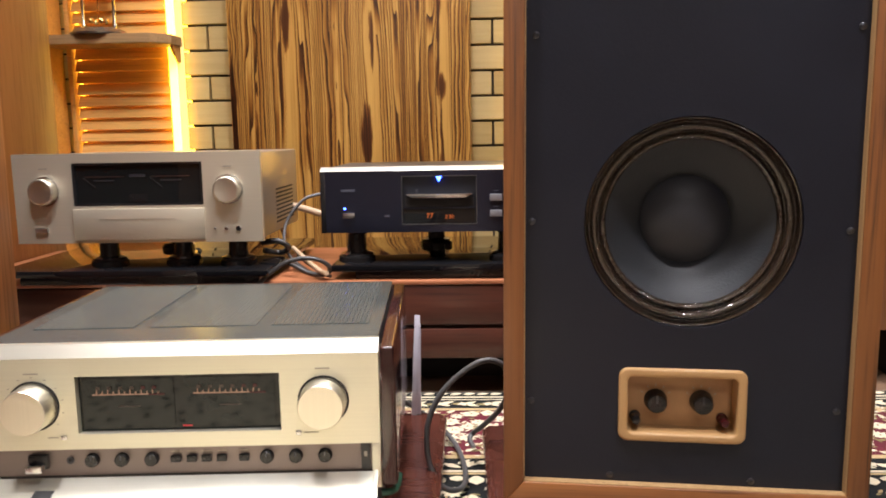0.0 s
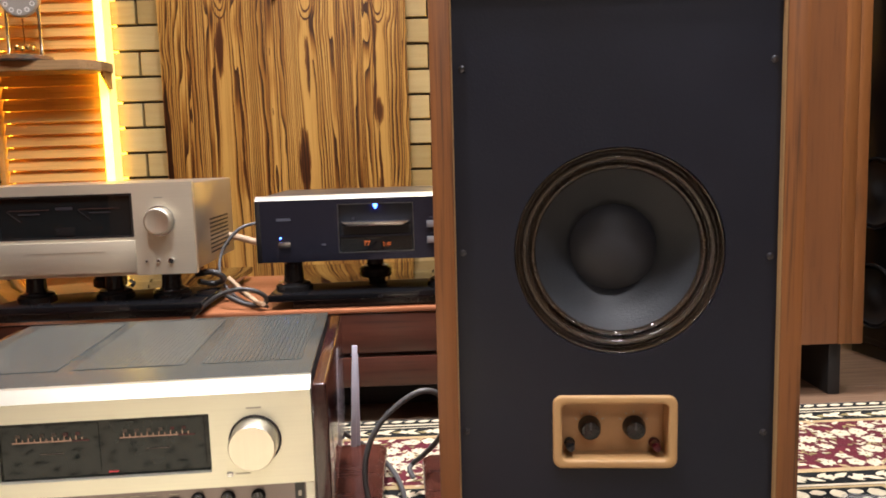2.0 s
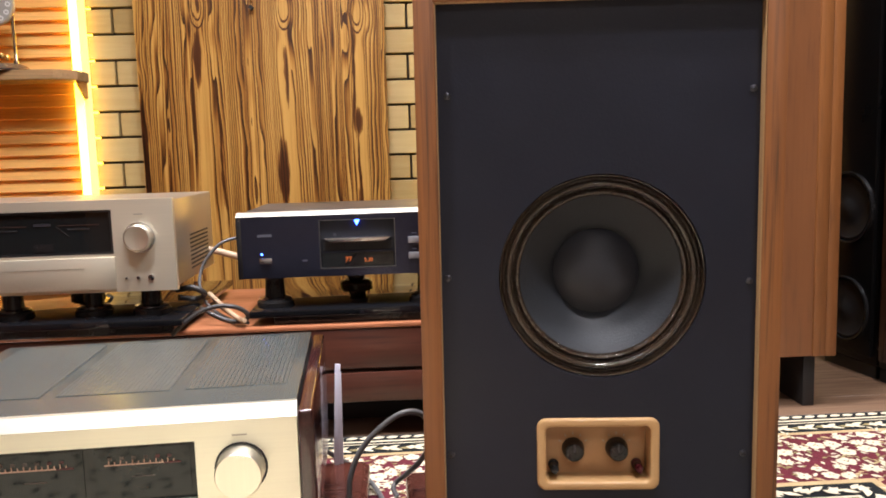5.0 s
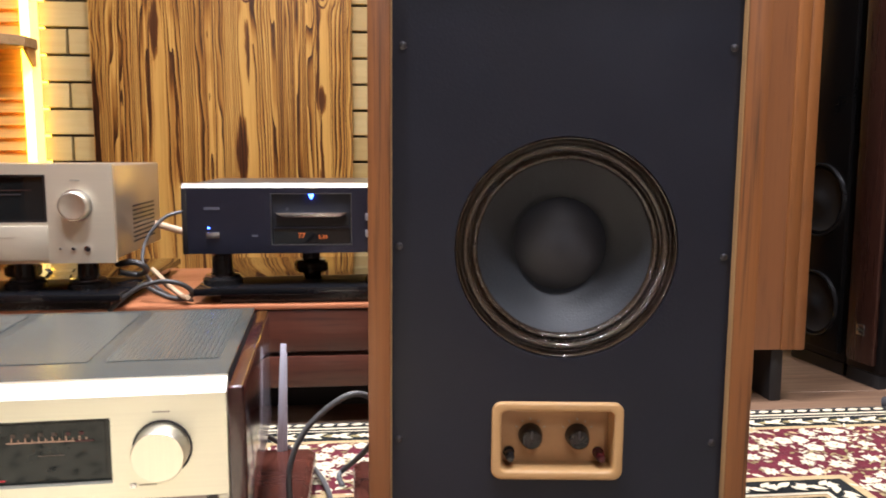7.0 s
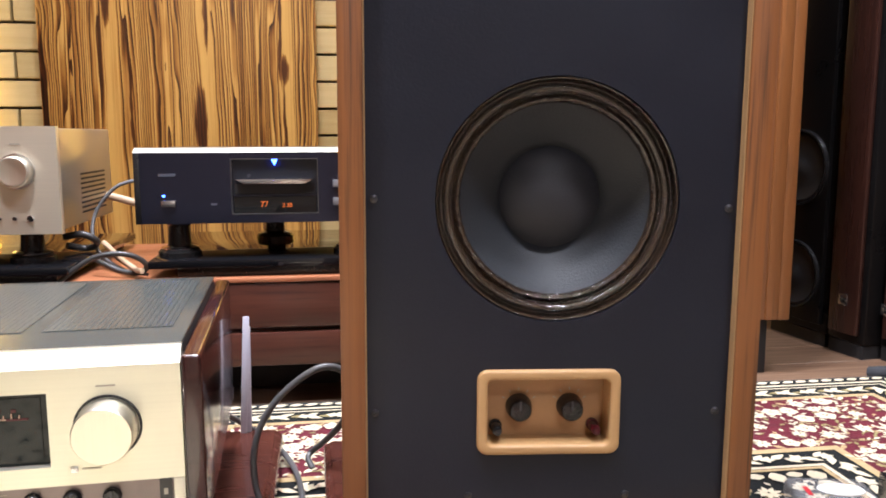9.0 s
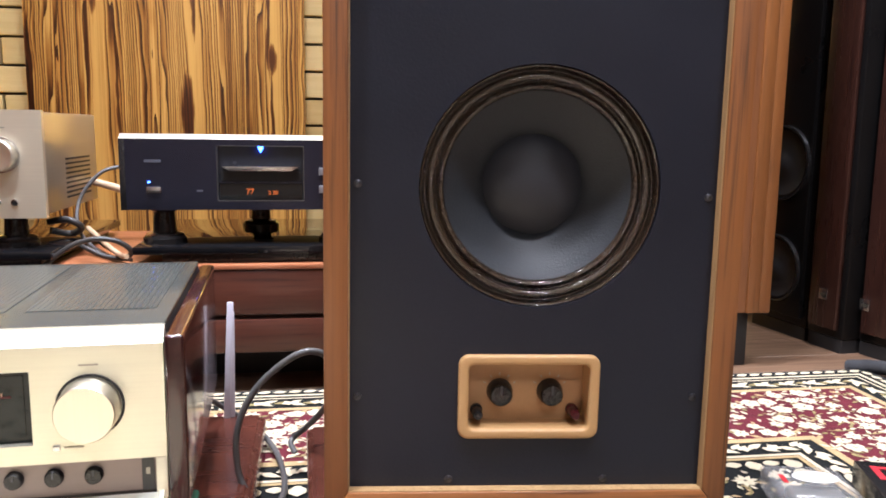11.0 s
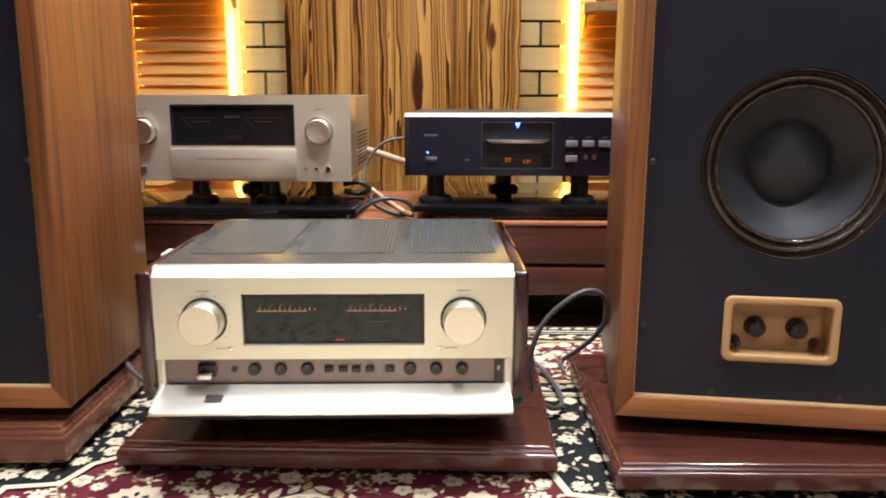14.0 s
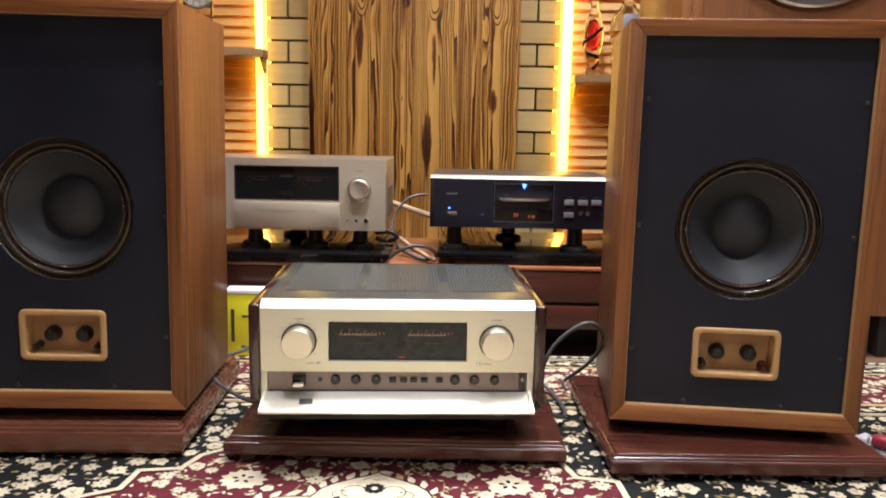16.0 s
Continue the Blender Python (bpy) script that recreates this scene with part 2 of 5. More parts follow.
# Cabinet wood coloured far lighter, for the light falling on its top.
CABINET_TOP_LIT = wood("lit_cabinet_top_wood", (0.26, 0.085, 0.035), (0.42, 0.16, 0.07), 0, 0.4, 0.2, 16, 0.25)
ROSEWOOD = wood("lacquered_rosewood", (0.014, 0.005, 0.005), (0.048, 0.012, 0.010), 1, 0.16, 0.8, 30, 0.3)
CHERRY = wood("cherry_veneer", (0.185, 0.066, 0.0165), (0.255, 0.096, 0.0255), 2, 0.42, 0.1, 14, 0.25)
# Cherry in a slightly darker colour, for shade on the unlit front panel.
CHERRY_SHADED = wood("shaded_cherry_veneer", (0.150, 0.055, 0.0185), (0.200, 0.077, 0.0270), 2, 0.4, 0.15, 14, 0.25)
TOWER_WOOD = wood("dark_tower_veneer", (0.022, 0.0085, 0.0065), (0.046, 0.017, 0.0115), 2, 0.30, 0.3, 18, 0.3)
PINE = wood("pine_slat_wood", (0.58, 0.28, 0.062), (0.80, 0.46, 0.135), 0, 0.5, 0.0, 22, 0.2)
SHELF_WOOD = wood("shelf_wood", (0.29, 0.16, 0.065), (0.45, 0.28, 0.13), 0, 0.45, 0.05, 20, 0.3)
FLOOR_WOOD = wood("laminate_plank", (0.115, 0.062, 0.036), (0.23, 0.14, 0.085), 0, 0.38, 0.1, 20, 0.3)
SCORCHED = burnt_board()
BAFFLE = plain("satin_black_baffle", (0.0105, 0.0121, 0.0210), 0.40, 0, 0.10, 30, 0.12, 0, 0.34)
SHEET = perforated()
CONE = plain("coated_paper_cone", (0.0250, 0.0275, 0.0320), 0.52, 0, 0.2, 40, 0.25, 0, 0.38)
CAP = plain("felt_dust_cap", (0.0250, 0.0260, 0.0320), 0.50, 0, 0.2, 40, 0.2, 0, 0.4)
SURROUND = plain("glossy_doped_surround", (0.028, 0.0165, 0.0092), 0.13, 0, 0.6, 55, 0.8, 1.0)
TAN_PLASTIC = plain("tan_moulding", (0.51, 0.300, 0.125), 0.36, 0, 0.06, 20, 0.04)
TAN_PANEL = plain("tan_recessed_panel", (0.43, 0.240, 0.105), 0.4, 0, 0.08, 20, 0.04)
BLACK_PLASTIC = plain("black_plastic", (0.015, 0.014, 0.014), 0.22, 0, 0.2, 30, 0.03)
BLACK_MATTE = plain("matte_black", (0.014, 0.013, 0.013), 0.6, 0, 0.2, 30, 0.05)
TOWER_BLACK = plain("black_tower_lacquer", (0.0065, 0.0060, 0.0060), 0.3, 0, 0.2, 20, 0.02, 0, 0.2)
RED_PLASTIC = plain("red_plastic", (0.055, 0.006, 0.008), 0.22, 0, 0.2, 30, 0.02)
SCREW_METAL = plain("blackened_screw_metal", (0.075, 0.075, 0.085), 0.34, 0.9, 0.2, 60, 0.05)
CHAMPAGNE = brushed("champagne_aluminium", (0.775, 0.745, 0.595), 0.38, 0, 0.75)
CHAMPAGNE_EDGE = brushed("pale_champagne_aluminium", (0.90, 0.87, 0.76), 0.42, 0, 0.85)
KNOB_METAL = brushed("knob_aluminium", (0.84, 0.79, 0.66), 0.34, 2)
TAUPE = brushed("taupe_sub_panel", (0.255, 0.208, 0.190), 0.42, 0, 0.7)
TOP_METAL = brushed("grey_lacquered_top", (0.125, 0.140, 0.132), 0.23, 0, 0.65)
GOLD_PANEL = brushed("pale_gold_aluminium", (0.73, 0.665, 0.520), 0.36, 0, 0.7)
GOLD_SIDE = brushed("silver_case_metal", (0.52, 0.46, 0.37), 0.36, 1, 0.85)
NAVY = brushed("dark_blue_grey_aluminium", (0.049, 0.050, 0.079), 0.18, 0, 0.85)
NAVY_TOP = brushed("dark_top_metal", (0.16, 0.155, 0.15), 0.33, 0, 0.85)
BUTTON_SILVER = brushed("satin_button_metal", (0.42, 0.42, 0.45), 0.34, 0, 0.8)
SILVER = brushed("silver_metal", (0.72, 0.71, 0.70), 0.25, 0)
CHROME = plain("chrome", (0.72, 0.72, 0.74), 0.12, 1.0, 0.05, 20, 0)
BRASS = plain("polished_brass", (0.72, 0.48, 0.18), 0.2, 1.0, 0.08, 20, 0)
BLACK_GLASS = plain("black_glass", (0.006, 0.006, 0.007), 0.04, 0, 0.1, 10, 0, 0.3)
METER_GLASS = plain("smoked_meter_glass", (0.008, 0.010, 0.0105), 0.05, 0, 0.1, 6, 0, 0, 0.4)
METER_PLATE = plain("dark_meter_plate", (0.008, 0.0115, 0.0115), 0.05, 0, 0.15, 6, 0, 0, 0.4)
CABLE_GREY = plain("grey_cable_jacket", (0.085, 0.08, 0.078), 0.45, 0, 0.15, 60, 0.1)
CABLE_BLACK = plain("black_cable_jacket", (0.03, 0.027, 0.025), 0.4, 0, 0.15, 60, 0.1)
CABLE_GREEN = plain("green_cable_jacket", (0.02, 0.09, 0.055), 0.45, 0, 0.15, 60, 0.1)
CABLE_STRIP_PALE = plain("pale_cable_and_strip", (0.46, 0.32, 0.20), 0.4, 0, 0.15, 60, 0.1)
LILAC_PLASTIC = plain("frosted_plastic_strip", (0.66, 0.63, 0.70), 0.35, 0, 0.08, 30, 0.05)
YELLOW_CARD = plain("yellow_printed_card", (0.66, 0.60, 0.02), 0.4, 0, 0.12, 15, 0.03)
WHITE_CARD = plain("white_card", (0.78, 0.76, 0.72), 0.45, 0, 0.05, 15, 0.03)
PRINT_DARK = plain("dark_print", (0.05, 0.045, 0.03), 0.5, 0, 0.1, 15, 0)
PRINT_GREY = plain("grey_print", (0.40, 0.36, 0.28), 0.5, 0.3, 0.1, 15, 0)
PRINT_NAVY = plain("faint_print_on_navy", (0.075, 0.078, 0.10), 0.5, 0.2, 0.1, 15, 0)
DIM_PRINT = plain("dim_meter_print", (0.085, 0.06, 0.048), 0.5, 0, 0.1, 15, 0)
PRINT_RED = plain("red_print", (0.55, 0.03, 0.04), 0.4, 0, 0.1, 15, 0)
BRICK = brick_clay()
MORTAR = plain("dark_mortar", (0.035, 0.025, 0.018), 0.85, 0, 0.3, 60, 0.4)
PLASTER = plain("warm_plaster", (0.50, 0.42, 0.33), 0.8, 0, 0.06, 6, 0.15)
CEILING_PAINT = plain("white_ceiling_paint", (0.74, 0.72, 0.68), 0.8, 0, 0.03, 6, 0.1)
DARK_WALL = plain("dark_brown_wall", (0.06, 0.042, 0.034), 0.7, 0, 0.12, 6, 0.15)
RUG_BLACK = plain("black_wool_pile", (0.016, 0.017, 0.017), 0.95, 0, 0.45, 160, 0.6, 0, 0.1)
RUG_RED = plain("burgundy_wool_pile", (0.122, 0.0225, 0.031), 0.95, 0, 0.35, 160, 0.6, 0, 0.1)
RUG_CREAM = plain("cream_wool_pile", (0.66, 0.57, 0.40), 0.95, 0, 0.18, 160, 0.6, 0, 0.1)
RUG_TAN = plain("tan_wool_pile", (0.46, 0.33, 0.17), 0.95, 0, 0.2, 160, 0.6, 0, 0.1)
RUG_OLIVE = plain("olive_wool_pile", (0.27, 0.22, 0.10), 0.95, 0, 0.25, 160, 0.6, 0, 0.1)
RUG_EDGE = plain("grey_overcast_edge", (0.050, 0.050, 0.053), 0.95, 0, 0.2, 160, 0.6, 0, 0.1)
CLEAR = glass("clear_glass")
RED_GLASS = glass("red_glass", (0.75, 0.05, 0.06))
CLEAR_PLASTIC = film("clear_blister_plastic")
LED = glow("led_strip_glow", (1.0, 0.60, 0.040), 8.0)
LED_COVER = glow("led_strip_cover_glow", (1.0, 0.66, 0.07), 1.15)
BLUE_LED = glow("blue_led_glow", (0.035, 0.10, 1.0), 26.0, (0.02, 0.04, 0.2))
AMBER = glow("amber_display_glow", (1.0, 0.20, 0.03), 0.75, (0.1, 0.03, 0.01))
SCALE_GLOW = glow("meter_scale_glow", (1.0, 0.45, 0.22), 0.14, (0.3, 0.2, 0.15))
RED_LED = glow("red_led_glow", (1.0, 0.03, 0.05), 0.35, (0.2, 0.02, 0.02))
LAMP_DISC = glow("downlight_glow", (1.0, 0.93, 0.86), 12.0)


# ---- mesh helpers ----
def box(x0, x1, y0, y1, z0, z1, bevel=0.0, seg=2):
    bm = bmesh.new()
    bmesh.ops.create_cube(bm, size=1.0)
    bmesh.ops.scale(bm, vec=(x1 - x0, y1 - y0, z1 - z0), verts=bm.verts)
    bmesh.ops.translate(bm, vec=((x0 + x1) / 2, (y0 + y1) / 2, (z0 + z1) / 2), verts=bm.verts)
    if bevel:
        bmesh.ops.bevel(bm, geom=bm.edges[:], offset=bevel, segments=seg, affect="EDGES", profile=0.5)
    return bm


def turned(profile, n=32, ring=False, cap=True):
    """A body of revolution round z from (radius, height) pairs; ring: the profile closes on itself."""
    bm = bmesh.new()
    rows = []
    for r, h in profile:
        if r < 1e-6:
            rows.append([bm.verts.new((0, 0, h))])
        else:
            rows.append([bm.verts.new((r * math.cos(2 * math.pi * k / n), r * math.sin(2 * math.pi * k / n), h)) for k in range(n)])
    for a, b in zip(rows, rows[1:] + rows[:1] if ring else rows[1:]):
        for k in range(n):
            j = (k + 1) % n
            if len(a) == 1 and len(b) == 1:
                continue
            if len(a) == 1:
                bm.faces.new((a[0], b[k], b[j]))
            elif len(b) == 1:
                bm.faces.new((a[k], a[j], b[0]))
            else:
                bm.faces.new((a[k], a[j], b[j], b[k]))
    for row in (rows[0], rows[-1]):
        if len(row) > 1 and cap and not ring:
            bm.faces.new(row)
    bmesh.ops.recalc_face_normals(bm, faces=bm.faces[:])
    return bm


def moved(bm, m):
    bmesh.ops.transform(bm, matrix=m, verts=bm.verts)
    return bm


def joined(*parts):
    out = bmesh.new()
    for bm in parts:
        me = bpy.data.meshes.new("tmp")
        bm.to_mesh(me)
        bm.free()
        out.from_mesh(me)
        bpy.data.meshes.remove(me)
    return out


def prism(outline, y0, y1, bevel=0.0):
    """An (x, z) outline pushed from y0 to y1."""
    bm = bmesh.new()
    face = bm.faces.new([bm.verts.new((x, y0, z)) for x, z in outline])
    made = bmesh.ops.extrude_face_region(bm, geom=[face])
    bmesh.ops.translate(bm, vec=(0, y1 - y0, 0), verts=[v for v in made["geom"] if isinstance(v, bmesh.types.BMVert)])
    bmesh.ops.recalc_face_normals(bm, faces=bm.faces[:])
    if bevel:
        bmesh.ops.bevel(bm, geom=bm.edges[:], offset=bevel, segments=2, affect="EDGES", profile=0.5)
    return bm


def profile_x(outline, x0, x1):
    """A (y, z) outline pushed from x0 to x1."""
    bm = bmesh.new()
    face = bm.faces.new([bm.verts.new((x0, y, z)) for y, z in outline])
    made = bmesh.ops.extrude_face_region(bm, geom=[face])
    bmesh.ops.translate(bm, vec=(x1 - x0, 0, 0), verts=[v for v in made["geom"] if isinstance(v, bmesh.types.BMVert)])
    bmesh.ops.recalc_face_normals(bm, faces=bm.faces[:])
    return bm


def glide(points, steps=8):
    """A smooth line through the points."""
    pts = [Vector(p) for p in points]
    pts = [2 * pts[0] - pts[1]] + pts + [2 * pts[-1] - pts[-2]]
    out = []
    for a, b, c, d in zip(pts, pts[1:], pts[2:], pts[3:]):
        for k in range(steps):
            t = k / steps
            out.append(0.5 * (2 * b + (c - a) * t + (2 * a - 5 * b + 4 * c - d) * t * t + (3 * b - a - 3 * c + d) * t ** 3))
    out.append(pts[-2])
    return out


def tube(points, radius, n=10, steps=8):
    line = glide(points, steps)
    bm = bmesh.new()
    rows, side = [], Vector((0.31, 0.52, 0.79))
    for k, p in enumerate(line):
        way = (line[min(k + 1, len(line) - 1)] - line[max(k - 1, 0)]).normalized()
        side = (side - way * side.dot(way)).normalized()
        up = way.cross(side)
        rows.append([bm.verts.new(p + radius * (math.cos(2 * math.pi * j / n) * side + math.sin(2 * math.pi * j / n) * up)) for j in range(n)])
    for a, b in zip(rows, rows[1:]):
        for j in range(n):
            i = (j + 1) % n
            bm.faces.new((a[j], a[i], b[i], b[j]))
    bm.faces.new(rows[0])
    bm.faces.new(rows[-1])
    bmesh.ops.recalc_face_normals(bm, faces=bm.faces[:])
    return bm


def finish(name, bm, material, smooth=40):
    me = bpy.data.meshes.new(name)
    bm.to_mesh(me)
    bm.free()
    me.materials.append(material)
    if smooth:
        me.shade_smooth()
        me.set_sharp_from_angle(angle=radians(smooth))
    return me


def thing(name, m, label, category, group=""):
    ob = new(name)
    ob.empty_display_size = 0.05
    ob.matrix_world = m
    return tagged(ob, label, category, group)


def part(name, bm, material, parent, label="", m=None, smooth=40):
    """Links a bmesh as one mesh object under a thing or a part."""
    ob = new(name, finish(name, bm, material, smooth))
    ob.parent = parent
    if m is not None:
        ob.matrix_basis = m
    if label:
        ob["label"] = label
    return ob


def solo(name, bm, material, label, category, m=None, kind="", group=""):
    ob = new(name, finish(name, bm, material))
    if m is not None:
        ob.matrix_world = m
    return tagged(ob, label, category, group, kind)


def structure(name, bm, material, label=""):
    return tagged(new(name, finish(name, bm, material)), label, "", "", "structure")


def letters(text, size, depth=0.0003):
    """Built-in font, as a mesh in the plane y = 0, facing -y, centred on x."""
    cu = bpy.data.curves.new("text", "FONT")
    cu.body, cu.size, cu.extrude, cu.align_x = text, size, depth, "CENTER"
    ob = new("text", cu)
    bpy.context.view_layer.update()
    me = bpy.data.meshes.new_from_object(ob)
    bpy.data.objects.remove(ob)
    bm = bmesh.new()
    bm.from_mesh(me)
    return moved(bm, pose(0, 0, 0, 90))


def rounded(w, h, r, n=6):
    """Outline of a rounded rectangle round the origin, as (x, z)."""
    pts = []
    for cx, cz, a0 in ((w / 2 - r, h / 2 - r, 0), (-w / 2 + r, h / 2 - r, 90), (-w / 2 + r, -h / 2 + r, 180), (w / 2 - r, -h / 2 + r, 270)):
        for k in range(n + 1):
            a = radians(a0 + 90 * k / n)
            pts.append((cx + r * math.cos(a), cz + r * math.sin(a)))
    return pts


def holed_sheet(outer, holes, y0, depth):
    """A sheet in the plane y = y0 with holes, whose rims go back by depth."""
    bm = bmesh.new()
    edges = []
    for loop in (outer, *holes):
        vs = [bm.verts.new((x, y0, z)) for x, z in loop]
        edges += [bm.edges.new((vs[k], vs[(k + 1) % len(vs)])) for k in range(len(vs))]
    bmesh.ops.triangle_fill(bm, use_beauty=True, use_dissolve=False, edges=edges, normal=(0, -1, 0))
    made = bmesh.ops.extrude_edge_only(bm, edges=edges)
    bmesh.ops.translate(bm, vec=(0, depth, 0), verts=[v for v in made["geom"] if isinstance(v, bmesh.types.BMVert)])
    bmesh.ops.recalc_face_normals(bm, faces=bm.faces[:])
    return bm


def ring_of(outer, inner, y0, y1, bevel=0.0):
    """A frame between two outlines of equal point counts, from y0 (front) to y1."""
    bm = bmesh.new()
    n = len(outer)
    a = [bm.verts.new((x, y0, z)) for x, z in outer]
    b = [bm.verts.new((x, y0, z)) for x, z in inner]
    c = [bm.verts.new((x, y1, z)) for x, z in inner]
    d = [bm.verts.new((x, y1, z)) for x, z in outer]
    for k in range(n):
        j = (k + 1) % n
        bm.faces.new((a[k], a[j], b[j], b[k]))
        bm.faces.new((b[k], b[j], c[j], c[k]))
        bm.faces.new((c[k], c[j], d[j], d[k]))
        bm.faces.new((d[k], d[j], a[j], a[k]))
    bmesh.ops.recalc_face_normals(bm, faces=bm.faces[:])
    if bevel:
        rim = [e for e in bm.edges if all(abs(v.co.y - y0) < 1e-6 for v in e.verts) and len({f.normal.y < -0.9 for f in e.link_faces}) == 2]
        bmesh.ops.bevel(bm, geom=rim, offset=bevel, segments=3, affect="EDGES", profile=0.5)
    return bm


FACING = pose(0, 0, 0, 90)  # turns a body round z so that its top faces -y


# ---- the room ----
ROOM_W, ROOM_E, ROOM_S, ROOM_N = -2.4, 2.3, -2.6, 2.745
structure("floor", box(ROOM_W, ROOM_E, ROOM_S, ROOM_N, -0.05, -0.014), DARK_WALL, "dark screed under wooden laminate planks")
structure("ceiling", box(ROOM_W, ROOM_E, ROOM_S, ROOM_N + 0.1, CEILING, CEILING + 0.1), CEILING_PAINT, "white painted ceiling with round downlights")
# The west wall is out of view; its dark colour dims the left baffle's reflection.
structure("wall_west", box(ROOM_W - 0.1, ROOM_W, ROOM_S, ROOM_N + 0.1, -0.05, CEILING), DARK_WALL, "unseen wall, coloured dark to dim the left baffle's reflection")
structure("wall_east", box(ROOM_E, ROOM_E + 0.1, ROOM_S, ROOM_N + 0.1, -0.05, CEILING), DARK_WALL, "dark brown wall behind tower loudspeakers")
structure("wall_south", box(ROOM_W, ROOM_E, ROOM_S - 0.1, ROOM_S, -0.05, CEILING), PLASTER, "warm plain plaster wall")
wall_north = structure("wall_north", box(ROOM_W, ROOM_E, ROOM_N, ROOM_N + 0.1, -0.05, CEILING), MORTAR, "cream brick wall with dark recessed joints")

for spot_x, spot_y, spot_w in DOWNLIGHTS:
    fitting = thing("ceiling_light", pose(spot_x, spot_y, CEILING), "round recessed white downlight in the ceiling", "ceiling light", "ceiling downlights")
    part("frame", turned([(0.085, 0), (0.105, 0), (0.105, -0.006), (0.100, -0.010), (0.085, -0.010)], 40, True), CEILING_PAINT, fitting)
    part("diffuser", turned([(0, -0.004), (0.084, -0.004), (0.084, -0.001), (0, -0.001)]), LAMP_DISC, fitting)

# scorched board standing before the brick wall
panel = thing("decorative_slab", pose(0, 2.633, 0), "tall scorched and brushed pine board with dark year rings", "wooden slab")
part("board", box(-0.787, 0.003, 0, 0.085, -0.012, 2.3, 0.006), SCORCHED, panel)
part("nail", moved(turned([(0, 0), (0.006, 0), (0.007, -0.002), (0.007, -0.02)], 12), pose(-0.414, -0.001, 1.019, -90)), BLACK_MATTE, panel, "dark round nail head")
part("hook", tube([(-0.414, -0.006, 1.035), (-0.414, -0.012, 1.045), (-0.410, -0.014, 1.058), (-0.414, -0.008, 1.07)], 0.0022), BRASS, panel, "small brass hook")


# ---- slatted, lit shelf units either side of the board ----
def slatted_unit(x0, x1, lit, label):
    """Inclined slats in a frame, with a lit strip up each edge. lit is the x of the bright strip beside the bricks."""
    y = 2.66
    unit = thing("slatted_panel", pose(0, 0, 0), label, "slatted panel", "slatted wall panels")
    slat = None
    for k in range(62):
        z = 0.055 + 0.0385 * k
        if slat is None:
            shape = profile_x([(y - 0.008, -0.0185), (y - 0.003, -0.0200), (y + 0.011, 0.0150), (y + 0.007, 0.0175)], x0, x1)
            slat = part("slat", shape, PINE, unit, m=pose(0, 0, z), smooth=0)
        else:
            ob = new("slat", slat.data)
            ob.parent, ob.matrix_basis = unit, pose(0, 0, z)
    part("back_board", box(x0 - 0.02, x1 + 0.02, y + 0.045, y + 0.06, 0, 2.45), PINE, unit)
    far = x1 if abs(lit - x1) > abs(lit - x0) else x0
    a, b = sorted((lit, x1 if far == x0 else x0))
    outer = (x0 - 0.022, x0 - 0.006) if far == x0 else (x1 + 0.006, x1 + 0.022)
    part("stile", box(outer[0], outer[1], y - 0.014, y + 0.03, 0, 2.45, 0.002), PINE, unit)
    part("light_strip", box(a, b, y - 0.026, y + 0.040, 0.26, 2.4), LED, unit, "bright warm yellow light strip")
    # Added cover keeps the strip's light off the bricks; its own glow is dim.
    back = (b, b + 0.0015) if far == x0 else (a - 0.0015, a)
    part("strip_cover", box(back[0], back[1], y - 0.026, y + 0.040, 0.26, 2.4), LED_COVER, unit, "dimly glowing cover added to keep strip light off the bricks")
    tail = (b - 0.035, b + 0.004) if far == x0 else (a - 0.014, a + 0.020)
    part("light_strip", box(tail[0], tail[1], 2.737, 2.741, 0.26, 2.4), LED, unit, "warm light strip behind the brick ends")
    part("edge_light", box(far - 0.004, far + 0.004, y + 0.026, y + 0.034, 0.26, 2.4), LED, unit, "thin warm light line")
    return unit


slatted_unit(-1.308, -0.984, -0.957, "pine slatted panel lit by a warm yellow strip")
slatted_unit(0.196, 0.56, 0.161, "pine slatted panel with a glowing yellow edge strip")


def wall_shelf(x0, x1, z, cut, label):
    y0, y1 = 2.50, 2.645
    shelf = thing("wall_shelf", pose(0, 0, z), label, "shelf", "wall shelves")
    bm = bmesh.new()
    c = 0.05
    pts = [(x0, y1), (x1, y1), (x1, y0 + c), (x1 - c, y0), (x0, y0)] if cut > 0 else [(x0, y1), (x1, y1), (x1, y0), (x0 + c, y0), (x0, y0 + c)]
    face = bm.faces.new([bm.verts.new((x, y, 0)) for x, y in pts])
    made = bmesh.ops.extrude_face_region(bm, geom=[face])
    bmesh.ops.translate(bm, vec=(0, 0, 0.03), verts=[v for v in made["geom"] if isinstance(v, bmesh.types.BMVert)])
    bmesh.ops.recalc_face_normals(bm, faces=bm.faces[:])
    bmesh.ops.bevel(bm, geom=bm.edges[:], offset=0.002, segments=2, affect="EDGES")
    part("board", bm, SHELF_WOOD, shelf)
    xb = x1 - 0.012 if cut > 0 else x0 + 0.012
    part("bracket", profile_x([(y1, 0), (y1, -0.05), (y1 - 0.012, -0.05), (y0 + 0.08, -0.010), (y0 + 0.08, 0)], xb - 0.005, xb + 0.005), PINE, shelf)
    return shelf


wall_shelf(-1.40, -0.94, 0.80, 1, "brown wooden shelf with a cut corner, carrying a clock")
wall_shelf(0.20, 0.62, 0.725, -1, "brown wooden shelf with a cut corner, carrying glassware")
# upright at the outer side of the west shelf
solo("side_post", box(-1.385, -1.345, 2.46, 2.655, 0, 2.45, 0.002), PINE, "plain pale wooden upright beside the slatted panel", "wooden post")

